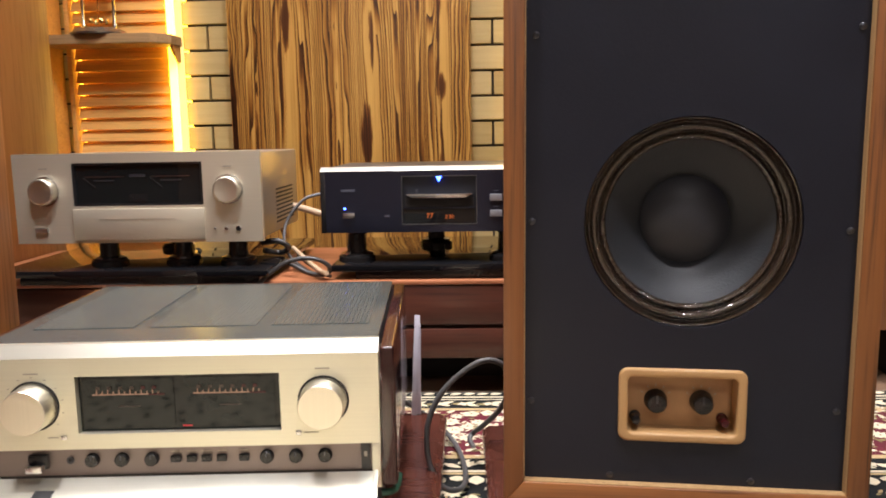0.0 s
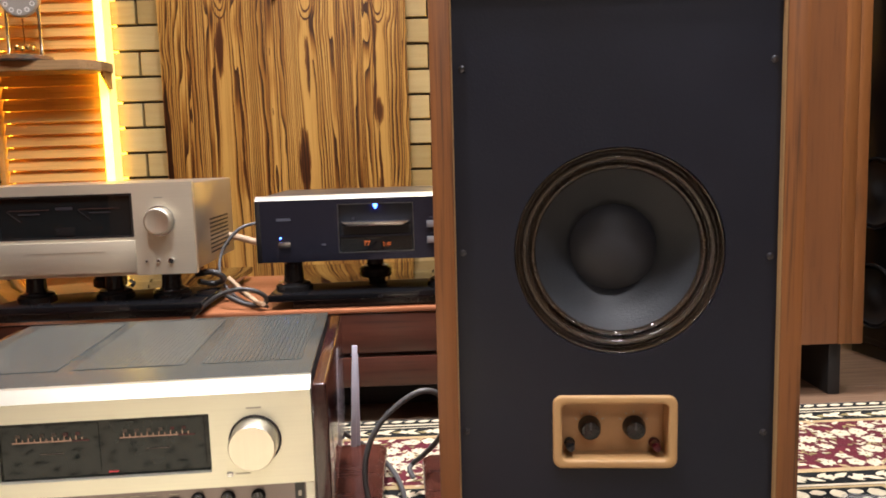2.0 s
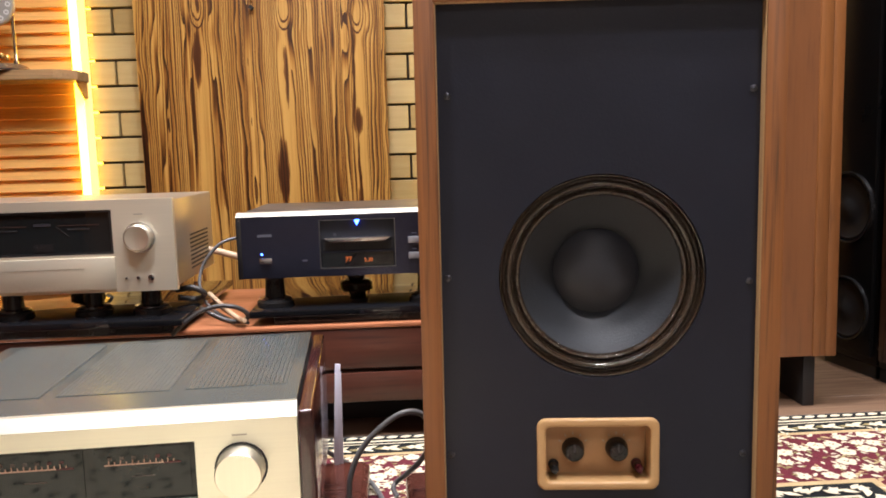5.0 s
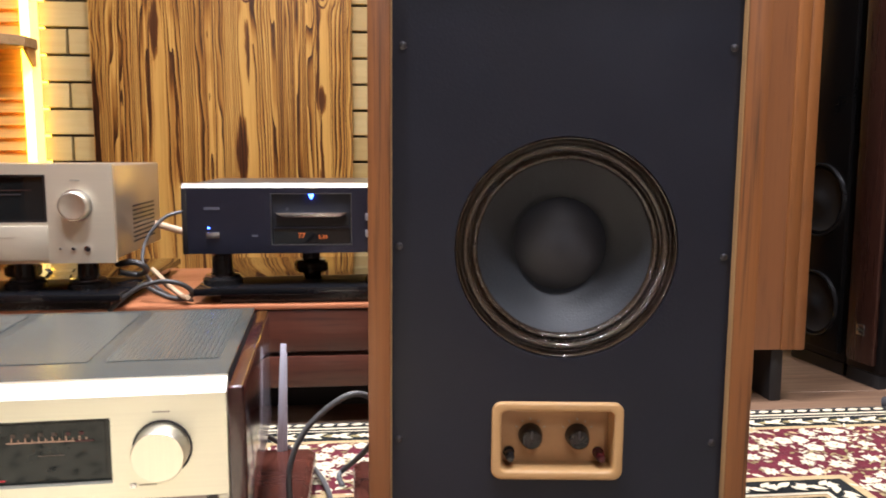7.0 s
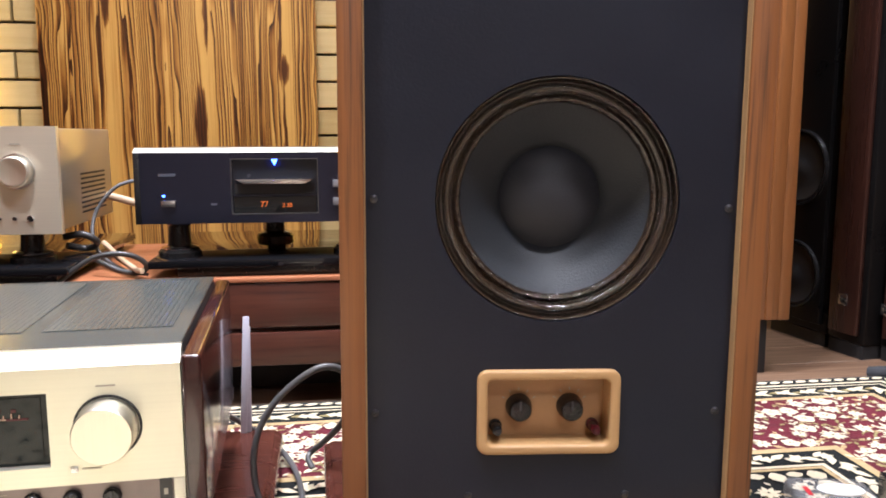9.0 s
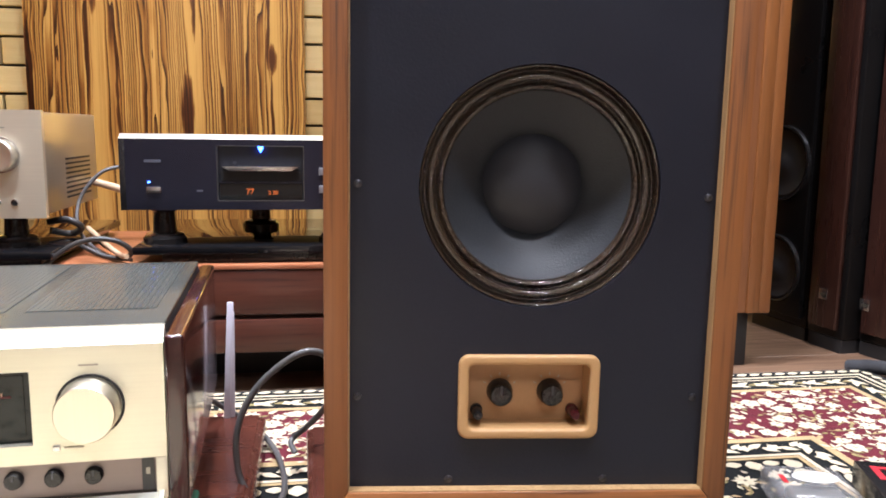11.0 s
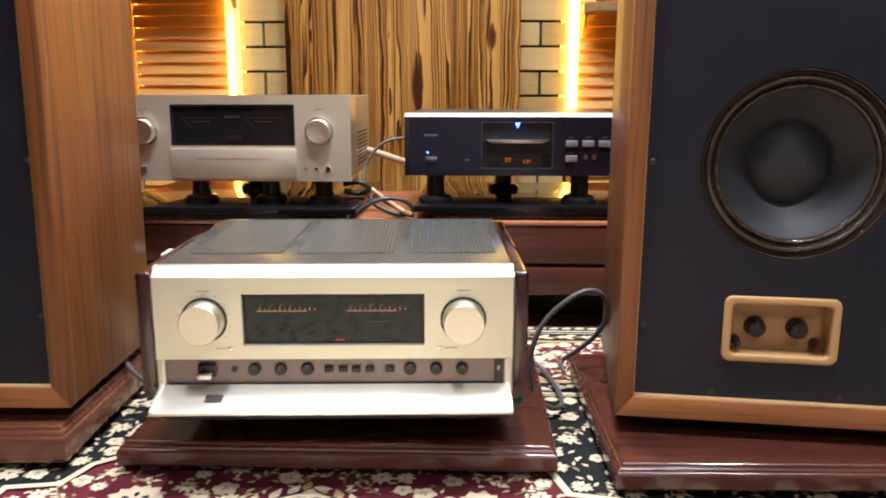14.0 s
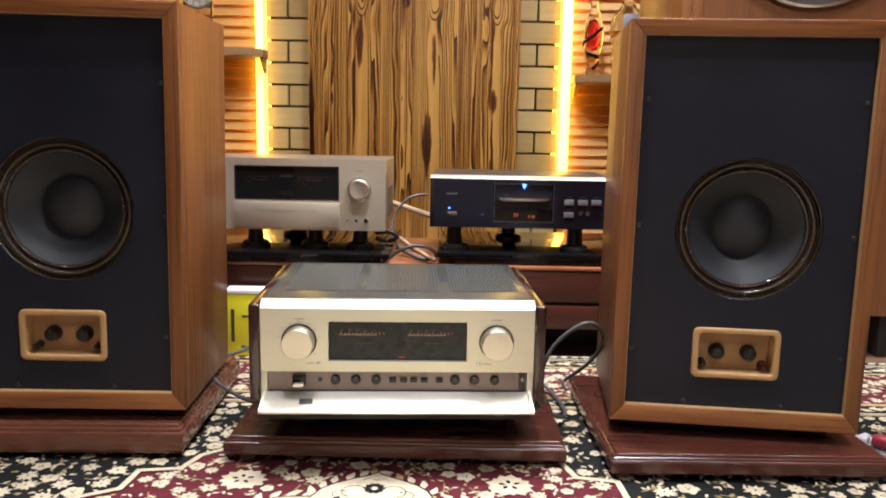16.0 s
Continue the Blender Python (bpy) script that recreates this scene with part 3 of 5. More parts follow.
# anniversary clock under its columns
clock = thing("table_clock", pose(-1.175, 2.565, 0.83), "brass table clock with glass columns on an oval base", "clock")
part("base", turned([(0, 0), (0.088, 0), (0.090, 0.006), (0.080, 0.012), (0.076, 0.018), (0.066, 0.022), (0, 0.024)]), plain("grey_clock_base", (0.25, 0.23, 0.2), 0.25, 0.8), clock, "grey polished metal base")
for sx in (-0.05, 0.05):
    part("column", moved(turned([(0.0075, 0.022), (0.0085, 0.03), (0.0055, 0.036), (0.0055, 0.20), (0.0085, 0.206), (0.0075, 0.215)], 16), pose(sx, 0, 0)), CHROME, clock)
    part("finial", moved(turned([(0, 0.215), (0.009, 0.217), (0.010, 0.225), (0.005, 0.235), (0, 0.24)], 16), pose(sx, 0, 0)), BRASS, clock)
dial = part("dial", moved(turned([(0, 0.004), (0.058, 0.004), (0.062, 0), (0.062, -0.012), (0, -0.012)], 40), pose(0, -0.012, 0.20, 90)), plain("grey_dial", (0.42, 0.40, 0.35), 0.4, 0.2), clock)
for h in range(12):
    a = radians(30 * h)
    part("hour_mark", moved(turned([(0.004, 0.0), (0.008, 0.0), (0.008, 0.0015), (0.004, 0.0015)], 14, True), pose(0.047 * math.sin(a), -0.0165, 0.20 + 0.047 * math.cos(a), 90)), WHITE_CARD, dial)
part("pendulum_rod", box(-0.0015, 0.0015, -0.0015, 0.0015, 0.05, 0.19), BRASS, clock)
for k in range(4):
    a = radians(45 + 90 * k)
    part("pendulum_ball", moved(turned([(0, -0.010), (0.007, -0.007), (0.010, 0), (0.007, 0.007), (0, 0.010)], 14), pose(0.024 * math.cos(a), 0.024 * math.sin(a), 0.047)), BRASS, clock)

# glassware on the east shelf
ornament = thing("glass_ornament", pose(0.262, 2.565, 0.755), "clear and red art glass ornament on a shelf", "glass ornament")
part("outer_glass", turned([(0, 0), (0.030, 0), (0.028, 0.012), (0.016, 0.03), (0.020, 0.05), (0.034, 0.10), (0.036, 0.15), (0.028, 0.20), (0.014, 0.235), (0.012, 0.26), (0, 0.262)]), CLEAR, ornament)
part("red_core", turned([(0, 0.085), (0.010, 0.092), (0.020, 0.125), (0.019, 0.155), (0.010, 0.19), (0, 0.20)], 24), RED_GLASS, ornament)
part("dark_swirl", tube([(0.0, -0.02, 0.02), (0.02, 0.0, 0.05), (0.0, 0.03, 0.08), (-0.033, 0.0, 0.11), (0.0, -0.036, 0.14), (0.03, 0.0, 0.17)], 0.006), plain("dark_glass", (0.03, 0.01, 0.02), 0.1), ornament)
decanter = thing("glass_decanter", pose(0.385, 2.565, 0.755), "clear glass decanter with a grey label on a shelf", "decanter")
part("body", turned([(0, 0), (0.045, 0), (0.05, 0.006), (0.052, 0.05), (0.062, 0.16), (0.058, 0.20), (0.03, 0.24), (0.018, 0.26), (0.018, 0.30), (0, 0.302)]), CLEAR, decanter)
part("label_plate", box(-0.028, 0.028, -0.068, -0.064, 0.14, 0.21, 0.002), plain("grey_plate", (0.30, 0.32, 0.36), 0.4, 0.5), decanter, "grey metal label plate")
stick = solo("wooden_stick", box(-0.006, 0.006, -0.006, 0.006, 0, 0.14, 0.002), PINE, "pale wooden stick leaning on a slatted panel", "stick", pose(0.338, 2.638, 0.535, 6, 42, 0))


# ---- big loudspeakers behind ----
def rear_speaker(x0, x1, y0, label):
    w, d, z0, z1 = x1 - x0, 0.47, 0.10, 1.45
    sp = thing("floor_loudspeaker", pose((x0 + x1) / 2, y0, 0), label, "loudspeaker", "large rear loudspeakers")
    h = w / 2
    for sx in (-1, 1):
        part("side_panel", box(min(sx * h, sx * (h - 0.024)), max(sx * h, sx * (h - 0.024)), 0.0, d, z0, z1, 0.002), CHERRY, sp)
    part("top_panel", box(-h + 0.0245, h - 0.0245, 0.031, d, z1 - 0.024, z1 - 0.001), CHERRY, sp)
    part("bottom_panel", box(-h + 0.0245, h - 0.0245, 0.031, d, z0 + 0.001, z0 + 0.024), CHERRY, sp)
    part("back_panel", box(-h + 0.0245, h - 0.0245, d - 0.02, d - 0.001, z0 + 0.0245, z1 - 0.0245), CHERRY, sp)
    for sx in (-1, 1):
        part("front_stile", box(min(sx * (h - 0.0245), sx * (h - 0.05)), max(sx * (h - 0.0245), sx * (h - 0.05)), 0.0004, 0.03, z0 + 0.001, z1 - 0.001, 0.0006), CHERRY, sp)
    n = 48
    hole = [(0.215 * math.cos(2 * math.pi * k / n), 1.10 + 0.215 * math.sin(2 * math.pi * k / n)) for k in range(n)]
    b = h - 0.0505
    part("front_panel", holed_sheet([(-b, z0 + 0.001), (b, z0 + 0.001), (b, z1 - 0.001), (-b, z1 - 0.001)], [hole], 0.005, 0.02), CHERRY_SHADED, sp)
    at = pose(0, 0.007, 1.10) @ FACING
    woofer = part("woofer", moved(turned([(0.215, 0.0), (0.19, -0.004), (0.17, -0.01), (0.08, -0.08), (0.05, -0.07), (0, -0.06)], 48, False, False), at), CONE, sp)
    part("rim", moved(turned([(0.222, 0.002), (0.240, 0.002), (0.242, 0.010), (0.236, 0.015), (0.222, 0.014), (0.214, 0.006)], 56, True), at), SILVER, woofer, "pale metal rim ring")
    for sx in (-1, 1):
        part("stand_leg", box(min(sx * (h - 0.06), sx * (h - 0.034)), max(sx * (h - 0.06), sx * (h - 0.034)), 0.02, 0.40, -0.012, z0 - 0.001, 0.003), BLACK_MATTE, sp)
    part("stand_bar", box(-h + 0.0605, h - 0.0605, 0.34, 0.38, -0.012, 0.03, 0.003), BLACK_MATTE, sp)
    return sp


rear_speaker(0.313, 0.932, 1.578, "large cherry veneered loudspeaker on black stand legs")
rear_speaker(-1.686, -1.068, 1.578, "large cherry veneered loudspeaker behind a low cabinet")


# ---- dark towers by the east wall ----
def tower(x, y, turn, w, d, h, face, drivers, badge, label):
    tw = thing("tower_loudspeaker", pose(x, y, -0.012, 0, 0, turn), label, "loudspeaker", "dark tower loudspeakers")
    part("cabinet", box(-w / 2, w / 2, 0.012, d, 0.03, h, 0.006), TOWER_BLACK, tw)
    part("base", box(-w / 2 + 0.004, w / 2 - 0.004, 0.014, d - 0.01, 0, 0.0295), BLACK_MATTE, tw)
    part("front_panel", box(-w / 2 + 0.012, w / 2 - 0.012, 0.0, 0.0115, 0.05, h - 0.02, 0.003), face, tw)
    for z, r in drivers:
        at = pose(0, -0.001, z) @ FACING
        cone = part("driver", moved(turned([(r * 0.93, 0.001), (r * 0.86, 0.004), (r * 0.8, 0.001), (r * 0.35, 0.0005), (r * 0.2, 0.006), (0, 0.008)], 40, False, False), at), BLACK_MATTE, tw)
        part("trim_ring", moved(turned([(r * 0.93, 0.0), (r * 0.95, 0.008), (r, 0.008), (r * 1.02, 0.0)], 48, True), at), BLACK_PLASTIC, cone)
    if badge is not None:
        plate = part("badge", box(badge[0] - 0.012, badge[0] + 0.012, -0.003, -0.0005, badge[1] - 0.012, badge[1] + 0.012, 0.001), SILVER, tw, "small silver badge plate")
        part("print_bar", box(badge[0] - 0.008, badge[0] + 0.008, -0.0036, -0.0031, badge[1] - 0.001, badge[1] + 0.0015), PRINT_DARK, plate)
    return tw


tower(1.108, 1.850, -82, 0.19, 0.30, 1.25, TOWER_BLACK, ((0.155, 0.078), (0.40, 0.085)), None, "glossy black tower loudspeaker with round drivers")
tower(1.127, 1.697, -82, 0.105, 0.28, 1.3, TOWER_WOOD, (), (0.002, 0.124), "slim dark brown tower loudspeaker with a silver badge")
tower(1.197, 1.562, -76, 0.18, 0.28, 1.3, TOWER_WOOD, (), (-0.070, 0.112), "dark brown tower loudspeaker with a silver badge beside the rug")

# ---- low cabinet ----
CAB_Y = 1.525
cabinet = thing("low_cabinet", pose(0, CAB_Y, -0.014), "long low red-brown wooden cabinet with two rows of drawers", "cabinet")
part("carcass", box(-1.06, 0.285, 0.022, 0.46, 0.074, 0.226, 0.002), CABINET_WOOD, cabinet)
part("top", box(-1.064, 0.295, -0.004, 0.47, 0.2265, 0.236, 0.003), CABINET_TOP_LIT, cabinet, "reddish wooden top board in a lit tone")
for a, b in ((-1.058, -0.392), (-0.388, 0.283)):
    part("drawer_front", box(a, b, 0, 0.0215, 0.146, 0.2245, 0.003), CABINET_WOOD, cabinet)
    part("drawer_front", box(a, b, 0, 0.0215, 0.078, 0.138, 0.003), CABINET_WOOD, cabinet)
part("plinth_board", box(-1.02, 0.245, 0.13, 0.44, 0, 0.0735), BLACK_MATTE, cabinet)
CAB_TOP = 0.222


def shelf_plate(x0, x1, y0, y1, label):
    plate = thing("equipment_platform", pose(0, 0, CAB_TOP), label, "platform", "black glass platforms")
    part("glass_top", box(x0, x1, y0, y1, 0.0165, 0.030, 0.0015), BLACK_GLASS, plate)
    part("base", box(x0 + 0.045, x1 - 0.02, y0 + 0.012, y1 - 0.02, 0.0, 0.016, 0.002), BLACK_PLASTIC, plate)
    return CAB_TOP + 0.030


shelf_plate(-0.925, -0.385, 1.490, 1.955, "black glass platform on a low wooden cabinet")
PLATE = shelf_plate(-0.268, 0.255, 1.530, 1.955, "glossy black platform under a disc player")


def cone_foot(parent, x, y, z0, z1, wide):
    ft = part("foot", moved(turned([(0, z0), (wide, z0), (wide, z0 + 0.008), (wide * 0.86, z0 + 0.013), (wide * 0.55, z0 + 0.015), (wide * 0.5, z1 - 0.010), (wide * 0.62, z1 - 0.006), (wide * 0.62, z1), (0, z1)], 28), pose(x, y, 0)), BLACK_PLASTIC, parent)
    part("foot_ring", moved(turned([(wide * 0.87, z0 + 0.0135), (wide * 0.6, z0 + 0.0155), (wide * 0.6, z0 + 0.018), (wide * 0.88, z0 + 0.015)], 28, True), pose(x, y, 0)), CHROME, ft)


# ---- pale gold amplifier ----
def gold_amplifier():
    hw, h, d = 0.2430, 0.1745, 0.335
    amp = thing("amplifier", pose(-0.6390, 1.515, PLATE, 0, 0, 0.3), "pale gold amplifier with two round knobs and dark meter window", "amplifier")
    z0 = 0.0515
    part("case", box(-hw + 0.004, hw - 0.004, 0.0125, d, z0 + 0.004, z0 + h - 0.003, 0.003), GOLD_SIDE, amp, "silver metal case with side cooling slots")
    part("front_panel", holed_sheet([(-hw, z0), (hw, z0), (hw, z0 + h), (-hw, z0 + h)], [[(-0.1265, z0 + 0.0725), (0.1295, z0 + 0.0725), (0.1295, z0 + 0.1560), (-0.1265, z0 + 0.1560)]], 0.0, 0.012), GOLD_PANEL, amp)
    win = part("meter_window", box(-0.1260, 0.1290, 0.006, 0.0118, z0 + 0.0730, z0 + 0.1555), METER_GLASS, amp, "dark glass meter window")
    part("window_frame", ring_of(rounded(0.2555, 0.0830, 0.003), rounded(0.2470, 0.0750, 0.002), 0.001, 0.0059), BLACK_PLASTIC, amp, m=pose(0.0015, 0, z0 + 0.1142))
    for sx in (-0.066, 0.066):
        part("scale_line", box(sx - 0.038, sx + 0.038, 0.0052, 0.0058, z0 + 0.128, z0 + 0.1293), plain("faint_scale", (0.055, 0.022, 0.017), 0.5), win)
        part("needle", moved(box(-0.0005, 0.0005, 0.0052, 0.0058, 0, 0.03), pose(sx - 0.018, 0, z0 + 0.108, 0, -50, 0)), plain("needle_grey", (0.024, 0.018, 0.018), 0.5), win)
        part("scale_print", box(sx - 0.02, sx + 0.02, 0.0052, 0.0058, z0 + 0.120, z0 + 0.1225), plain("faint_scale", (0.026, 0.022, 0.024), 0.5), win)
    part("print_bar", box(-0.016, 0.016, 0.0052, 0.0058, z0 + 0.128, z0 + 0.133), plain("faint_scale", (0.028, 0.024, 0.030), 0.5), win)
    part("input_display", box(-0.018, 0.018, 0.0045, 0.0058, z0 + 0.080, z0 + 0.094), BLACK_PLASTIC, win)
    door = part("flap_door", box(-0.128, 0.131, -0.0045, -0.0005, z0 + 0.006, z0 + 0.067, 0.0012), GOLD_PANEL, amp)
    part("print_bar", box(-0.075, 0.075, -0.0050, -0.0046, z0 + 0.046, z0 + 0.0470), GOLD_SIDE, door)
    for sx in (-0.1820, 0.1790):
        at = pose(sx, 0, z0 + 0.1020) @ FACING
        knob = part("knob", moved(turned([(0.0255, 0), (0.0255, 0.015), (0.0250, 0.0175), (0.0238, 0.0190), (0.0215, 0.0195), (0.0200, 0.0190), (0, 0.0190)], 40), at), KNOB_METAL, amp)
        part("knob_base", moved(turned([(0.0260, 0.0003), (0.0290, 0.0003), (0.0290, 0.0025), (0.0260, 0.0025)], 40, True), at), SILVER, knob)
        part("print_bar", box(sx - 0.008, sx + 0.008, -0.0008, -0.0002, z0 + 0.145, z0 + 0.147), PRINT_GREY, amp)
    part("power_button", box(-0.204, -0.180, -0.006, -0.0002, z0 + 0.022, z0 + 0.031, 0.001), SILVER, amp)
    for sx, r in ((0.150, 0.0022), (0.172, 0.0035), (0.196, 0.0055)):
        jack = part("socket_ring", moved(turned([(r * 0.55, 0.0), (r, 0.0), (r, 0.003), (r * 0.7, 0.0035), (r * 0.55, 0.002)], 20, True), pose(sx, -0.0003, z0 + 0.026) @ FACING), CHROME, amp)
        part("socket_hole", moved(turned([(0, 0.0005), (r * 0.54, 0.0005), (r * 0.54, 0.001), (0, 0.001)], 16), pose(sx, -0.0003, z0 + 0.026) @ FACING), BLACK_MATTE, jack)
    for k in range(9):
        part("side_slot", box(hw - 0.0045, hw - 0.0032, 0.13, d - 0.05, z0 + 0.022 + 0.0085 * k, z0 + 0.0255 + 0.0085 * k), BLACK_MATTE, amp)
    for sx, y in ((-0.090, 0.06), (0.060, 0.07), (0.175, 0.06), (-0.03, 0.28)):
        cone_foot(amp, sx, y, 0.0, z0 + 0.003, 0.036)
    return amp


gold_amplifier()


# ---- disc player ----
def disc_player():
    hw, h, d = 0.2330, 0.1300, 0.35
    pl = thing("disc_player", pose(-0.055, 1.552, PLATE), "dark blue-grey disc player with blue light and amber display", "disc player")
    z0 = 0.0610
    part("case", box(-hw + 0.003, hw - 0.003, 0.0135, d, z0 + 0.003, z0 + h - 0.004, 0.003), NAVY_TOP, pl)
    part("front_panel", holed_sheet([(-hw, z0), (hw, z0), (hw, z0 + h - 0.009), (-hw, z0 + h - 0.009)], [[(-0.0740, z0 + 0.0145), (0.0740, z0 + 0.0145), (0.0740, z0 + 0.1105), (-0.0740, z0 + 0.1105)]], 0.0, 0.013), NAVY, pl)
    part("top_edge", profile_x([(0.0, z0 + h - 0.009), (0.0125, z0 + h - 0.001), (0.018, z0 + h - 0.001), (0.018, z0 + h - 0.009)], -hw, hw), CHAMPAGNE_EDGE, pl, "bright bevelled top edge")
    for sx in (-1, 1):
        ex = sorted((sx * (hw - 0.0095), sx * (hw + 0.0004)))
        part("end_cap", box(ex[0], ex[1], -0.0012, 0.02, z0 - 0.0004, z0 + h - 0.0093, 0.0008), BLACK_PLASTIC, pl)
    win = part("drive_bay", box(-0.0735, 0.0735, 0.009, 0.0125, z0 + 0.0150, z0 + 0.1100), plain("smoked_bay", (0.022, 0.024, 0.032), 0.25, 0.3), pl, "dark recessed drive bay")
    part("bay_rim", ring_of(rounded(0.148, 0.096, 0.002), rounded(0.1455, 0.0935, 0.002), -0.0006, 0.0085), NAVY_TOP, pl, m=pose(0, 0, z0 + 0.0625))
    part("tray_lip", prism([(-0.066, z0 + 0.0750), (0.066, z0 + 0.0750), (0.052, z0 + 0.0670), (-0.052, z0 + 0.0670)], -0.006, 0.0088, 0.0006), SILVER, win, "silver disc tray lip")
    part("tray_slot", box(-0.068, 0.068, 0.0082, 0.0089, z0 + 0.0500, z0 + 0.0665), BLACK_MATTE, win)
    part("divider", box(-0.0735, 0.0735, 0.004, 0.0089, z0 + 0.0460, z0 + 0.0475), NAVY, win)
    part("display_glass", box(-0.070, 0.070, 0.0075, 0.0089, z0 + 0.0170, z0 + 0.0440), BLACK_GLASS, win)
    part("track_number", moved(letters("77", 0.0135), pose(-0.019, 0.0068, z0 + 0.0270)), AMBER, win, "amber display digits")
    part("time_number", moved(letters("2.30", 0.0098), pose(0.020, 0.0068, z0 + 0.0260)), AMBER, win, "amber display digits")
    part("blue_light", prism([(-0.005, z0 + 0.1085), (0.005, z0 + 0.1085), (0.0, z0 + 0.0985)], 0.004, 0.0088), BLUE_LED, win, "glowing blue triangle")
    part("power_button", box(-0.190, -0.166, -0.006, -0.0002, z0 + 0.0290, z0 + 0.0400, 0.001), SILVER, pl)
    part("power_light", box(-0.188, -0.184, -0.0012, -0.0002, z0 + 0.0465, z0 + 0.0490), BLUE_LED, pl, "tiny blue light")
    part("print_bar", box(-0.193, -0.165, -0.0006, -0.0002, z0 + 0.0810, z0 + 0.0860), PRINT_NAVY, pl)
    part("print_mark", box(-0.108, -0.098, -0.0006, -0.0002, z0 + 0.0310, z0 + 0.0345), PRINT_NAVY, pl)
    for x, z in ((0.111, 0.067), (0.145, 0.067), (0.178, 0.067), (0.111, 0.036)):
        part("button", box(x - 0.012, x + 0.012, -0.006, -0.0002, z0 + z - 0.0065, z0 + z + 0.0065, 0.001), BUTTON_SILVER, pl)
        part("print_mark", box(x - 0.005, x + 0.005, -0.0006, -0.0002, z0 + z + 0.012, z0 + z + 0.0135), PRINT_NAVY, pl)
    for x in (0.140, 0.158):
        part("socket", moved(turned([(0, 0.0005), (0.004, 0.0005), (0.005, 0.002), (0.005, 0), (0, 0)], 16), pose(x, -0.0003, z0 + 0.0400) @ FACING), CHROME, pl)
    for x, y in ((-0.172, 0.05), (-0.02, 0.26), (0.135, 0.045)):
        cone_foot(pl, x, y, 0.0, z0 + 0.002, 0.037)
    return pl


disc_player()


# ---- two loudspeakers in front ----
def wrinkled(bm, inner):
    """Uneven brushed-on dope: small lumps, strongest on the inner bead."""
    for v in bm.verts:
        r = math.hypot(v.co.x, v.co.y)
        lump = 0.7 * noise.noise(v.co * 260.0) + 0.6 * noise.noise(v.co * 560.0)
        v.co.z += lump * (0.0013 if r < inner + 0.006 else 0.0007)
    return bm


def front_speaker(m, label):
    hw, z0, z1, d, rail, deep = 0.2040, 0.066, 0.7350, 0.310, 0.0235, 0.0155
    sp = thing("loudspeaker", m, label, "loudspeaker", "pair of walnut loudspeakers")
    a, b = hw - rail, z0 + 0.0280
    c = z1 - 0.0245
    for sx in (-1, 1):
        part("side_panel", box(min(sx * hw, sx * (hw - 0.018)), max(sx * hw, sx * (hw - 0.018)), 0.0245, d, z0, z1, 0.0015), WALNUT, sp)
    part("top_panel", box(-hw + 0.0182, hw - 0.0182, 0.0245, d, z1 - 0.018, z1 - 0.0004), WALNUT_ACROSS, sp)
    part("bottom_panel", box(-hw + 0.0182, hw - 0.0182, 0.0245, d, z0 + 0.0004, z0 + 0.018), WALNUT_ACROSS, sp)
    part("back_panel", box(-hw + 0.0182, hw - 0.0182, d - 0.018, d - 0.0005, z0 + 0.0182, z1 - 0.0182), WALNUT, sp)
    part("front_rail", prism([(-hw, z0), (hw, z0), (a, b), (-a, b)], 0, 0.024, 0.0012), WALNUT_ACROSS, sp)
    part("front_rail", prism([(-hw, z1), (-a, c), (a, c), (hw, z1)], 0, 0.024, 0.0012), WALNUT_ACROSS, sp)
    part("front_stile", prism([(-hw, z0 + 0.0005), (-a, b + 0.0005), (-a, c - 0.0005), (-hw, z1 - 0.0005)], 0, 0.024, 0.0012), WALNUT, sp)
    part("front_stile", prism([(hw, z0 + 0.0005), (hw, z1 - 0.0005), (a, c - 0.0005), (a, b + 0.0005)], 0, 0.024, 0.0012), WALNUT, sp)
    for x0, x1, u0, u1 in ((-a + 0.0002, -a + 0.0010, b + 0.0010, c - 0.0010), (a - 0.0010, a - 0.0002, b + 0.0010, c - 0.0010), (-a + 0.0002, a - 0.0002, b + 0.0002, b + 0.0010), (-a + 0.0002, a - 0.0002, c - 0.0010, c - 0.0002)):
        part("lipping", box(x0, x1, 0.0020, deep - 0.0023, u0, u1), LIPPING, sp, "pale wooden lipping")
    mid, wx, n = 0.400, 0.005, 64
    hole = [(wx + 0.1185 * math.cos(2 * math.pi * k / n), mid + 0.1185 * math.sin(2 * math.pi * k / n)) for k in range(n)]
    cut = [(x, z + 0.190) for x, z in rounded(0.130, 0.070, 0.008)]
    part("baffle", holed_sheet([(-a + 0.0003, b + 0.0003), (a - 0.0003, b + 0.0003), (a - 0.0003, c - 0.0003), (-a + 0.0003, c - 0.0003)], [hole, cut], deep - 0.002, 0.006), BAFFLE, sp, "satin black front board")
    at = pose(wx, deep, mid) @ FACING
    woofer = part("woofer", moved(turned([(0.0958, -0.0125), (0.090, -0.0165), (0.075, -0.029), (0.060, -0.041), (0.0515, -0.048), (0.0510, -0.050), (0.0958, -0.055)], 64, True), at), CONE, sp, "dark paper cone")
    # frame lip, deep gutter, doped roll, then the wrinkled glue bead on the cone's edge
    roll = [(0.1183, -0.014), (0.1181, -0.0012), (0.1171, -0.0002), (0.1157, -0.0014), (0.1150, -0.0100)]
    for ridge, radius, lift in ((0.1128, 0.0013, 0.0020), (0.1070, 0.0042, 0.0056)):
        for k in range(9):
            t = math.pi * k / 8
            roll.append((ridge + radius * math.cos(t), -0.0108 + lift * math.sin(t)))
    roll += [(0.1020, -0.0112), (0.1012, -0.0098)]
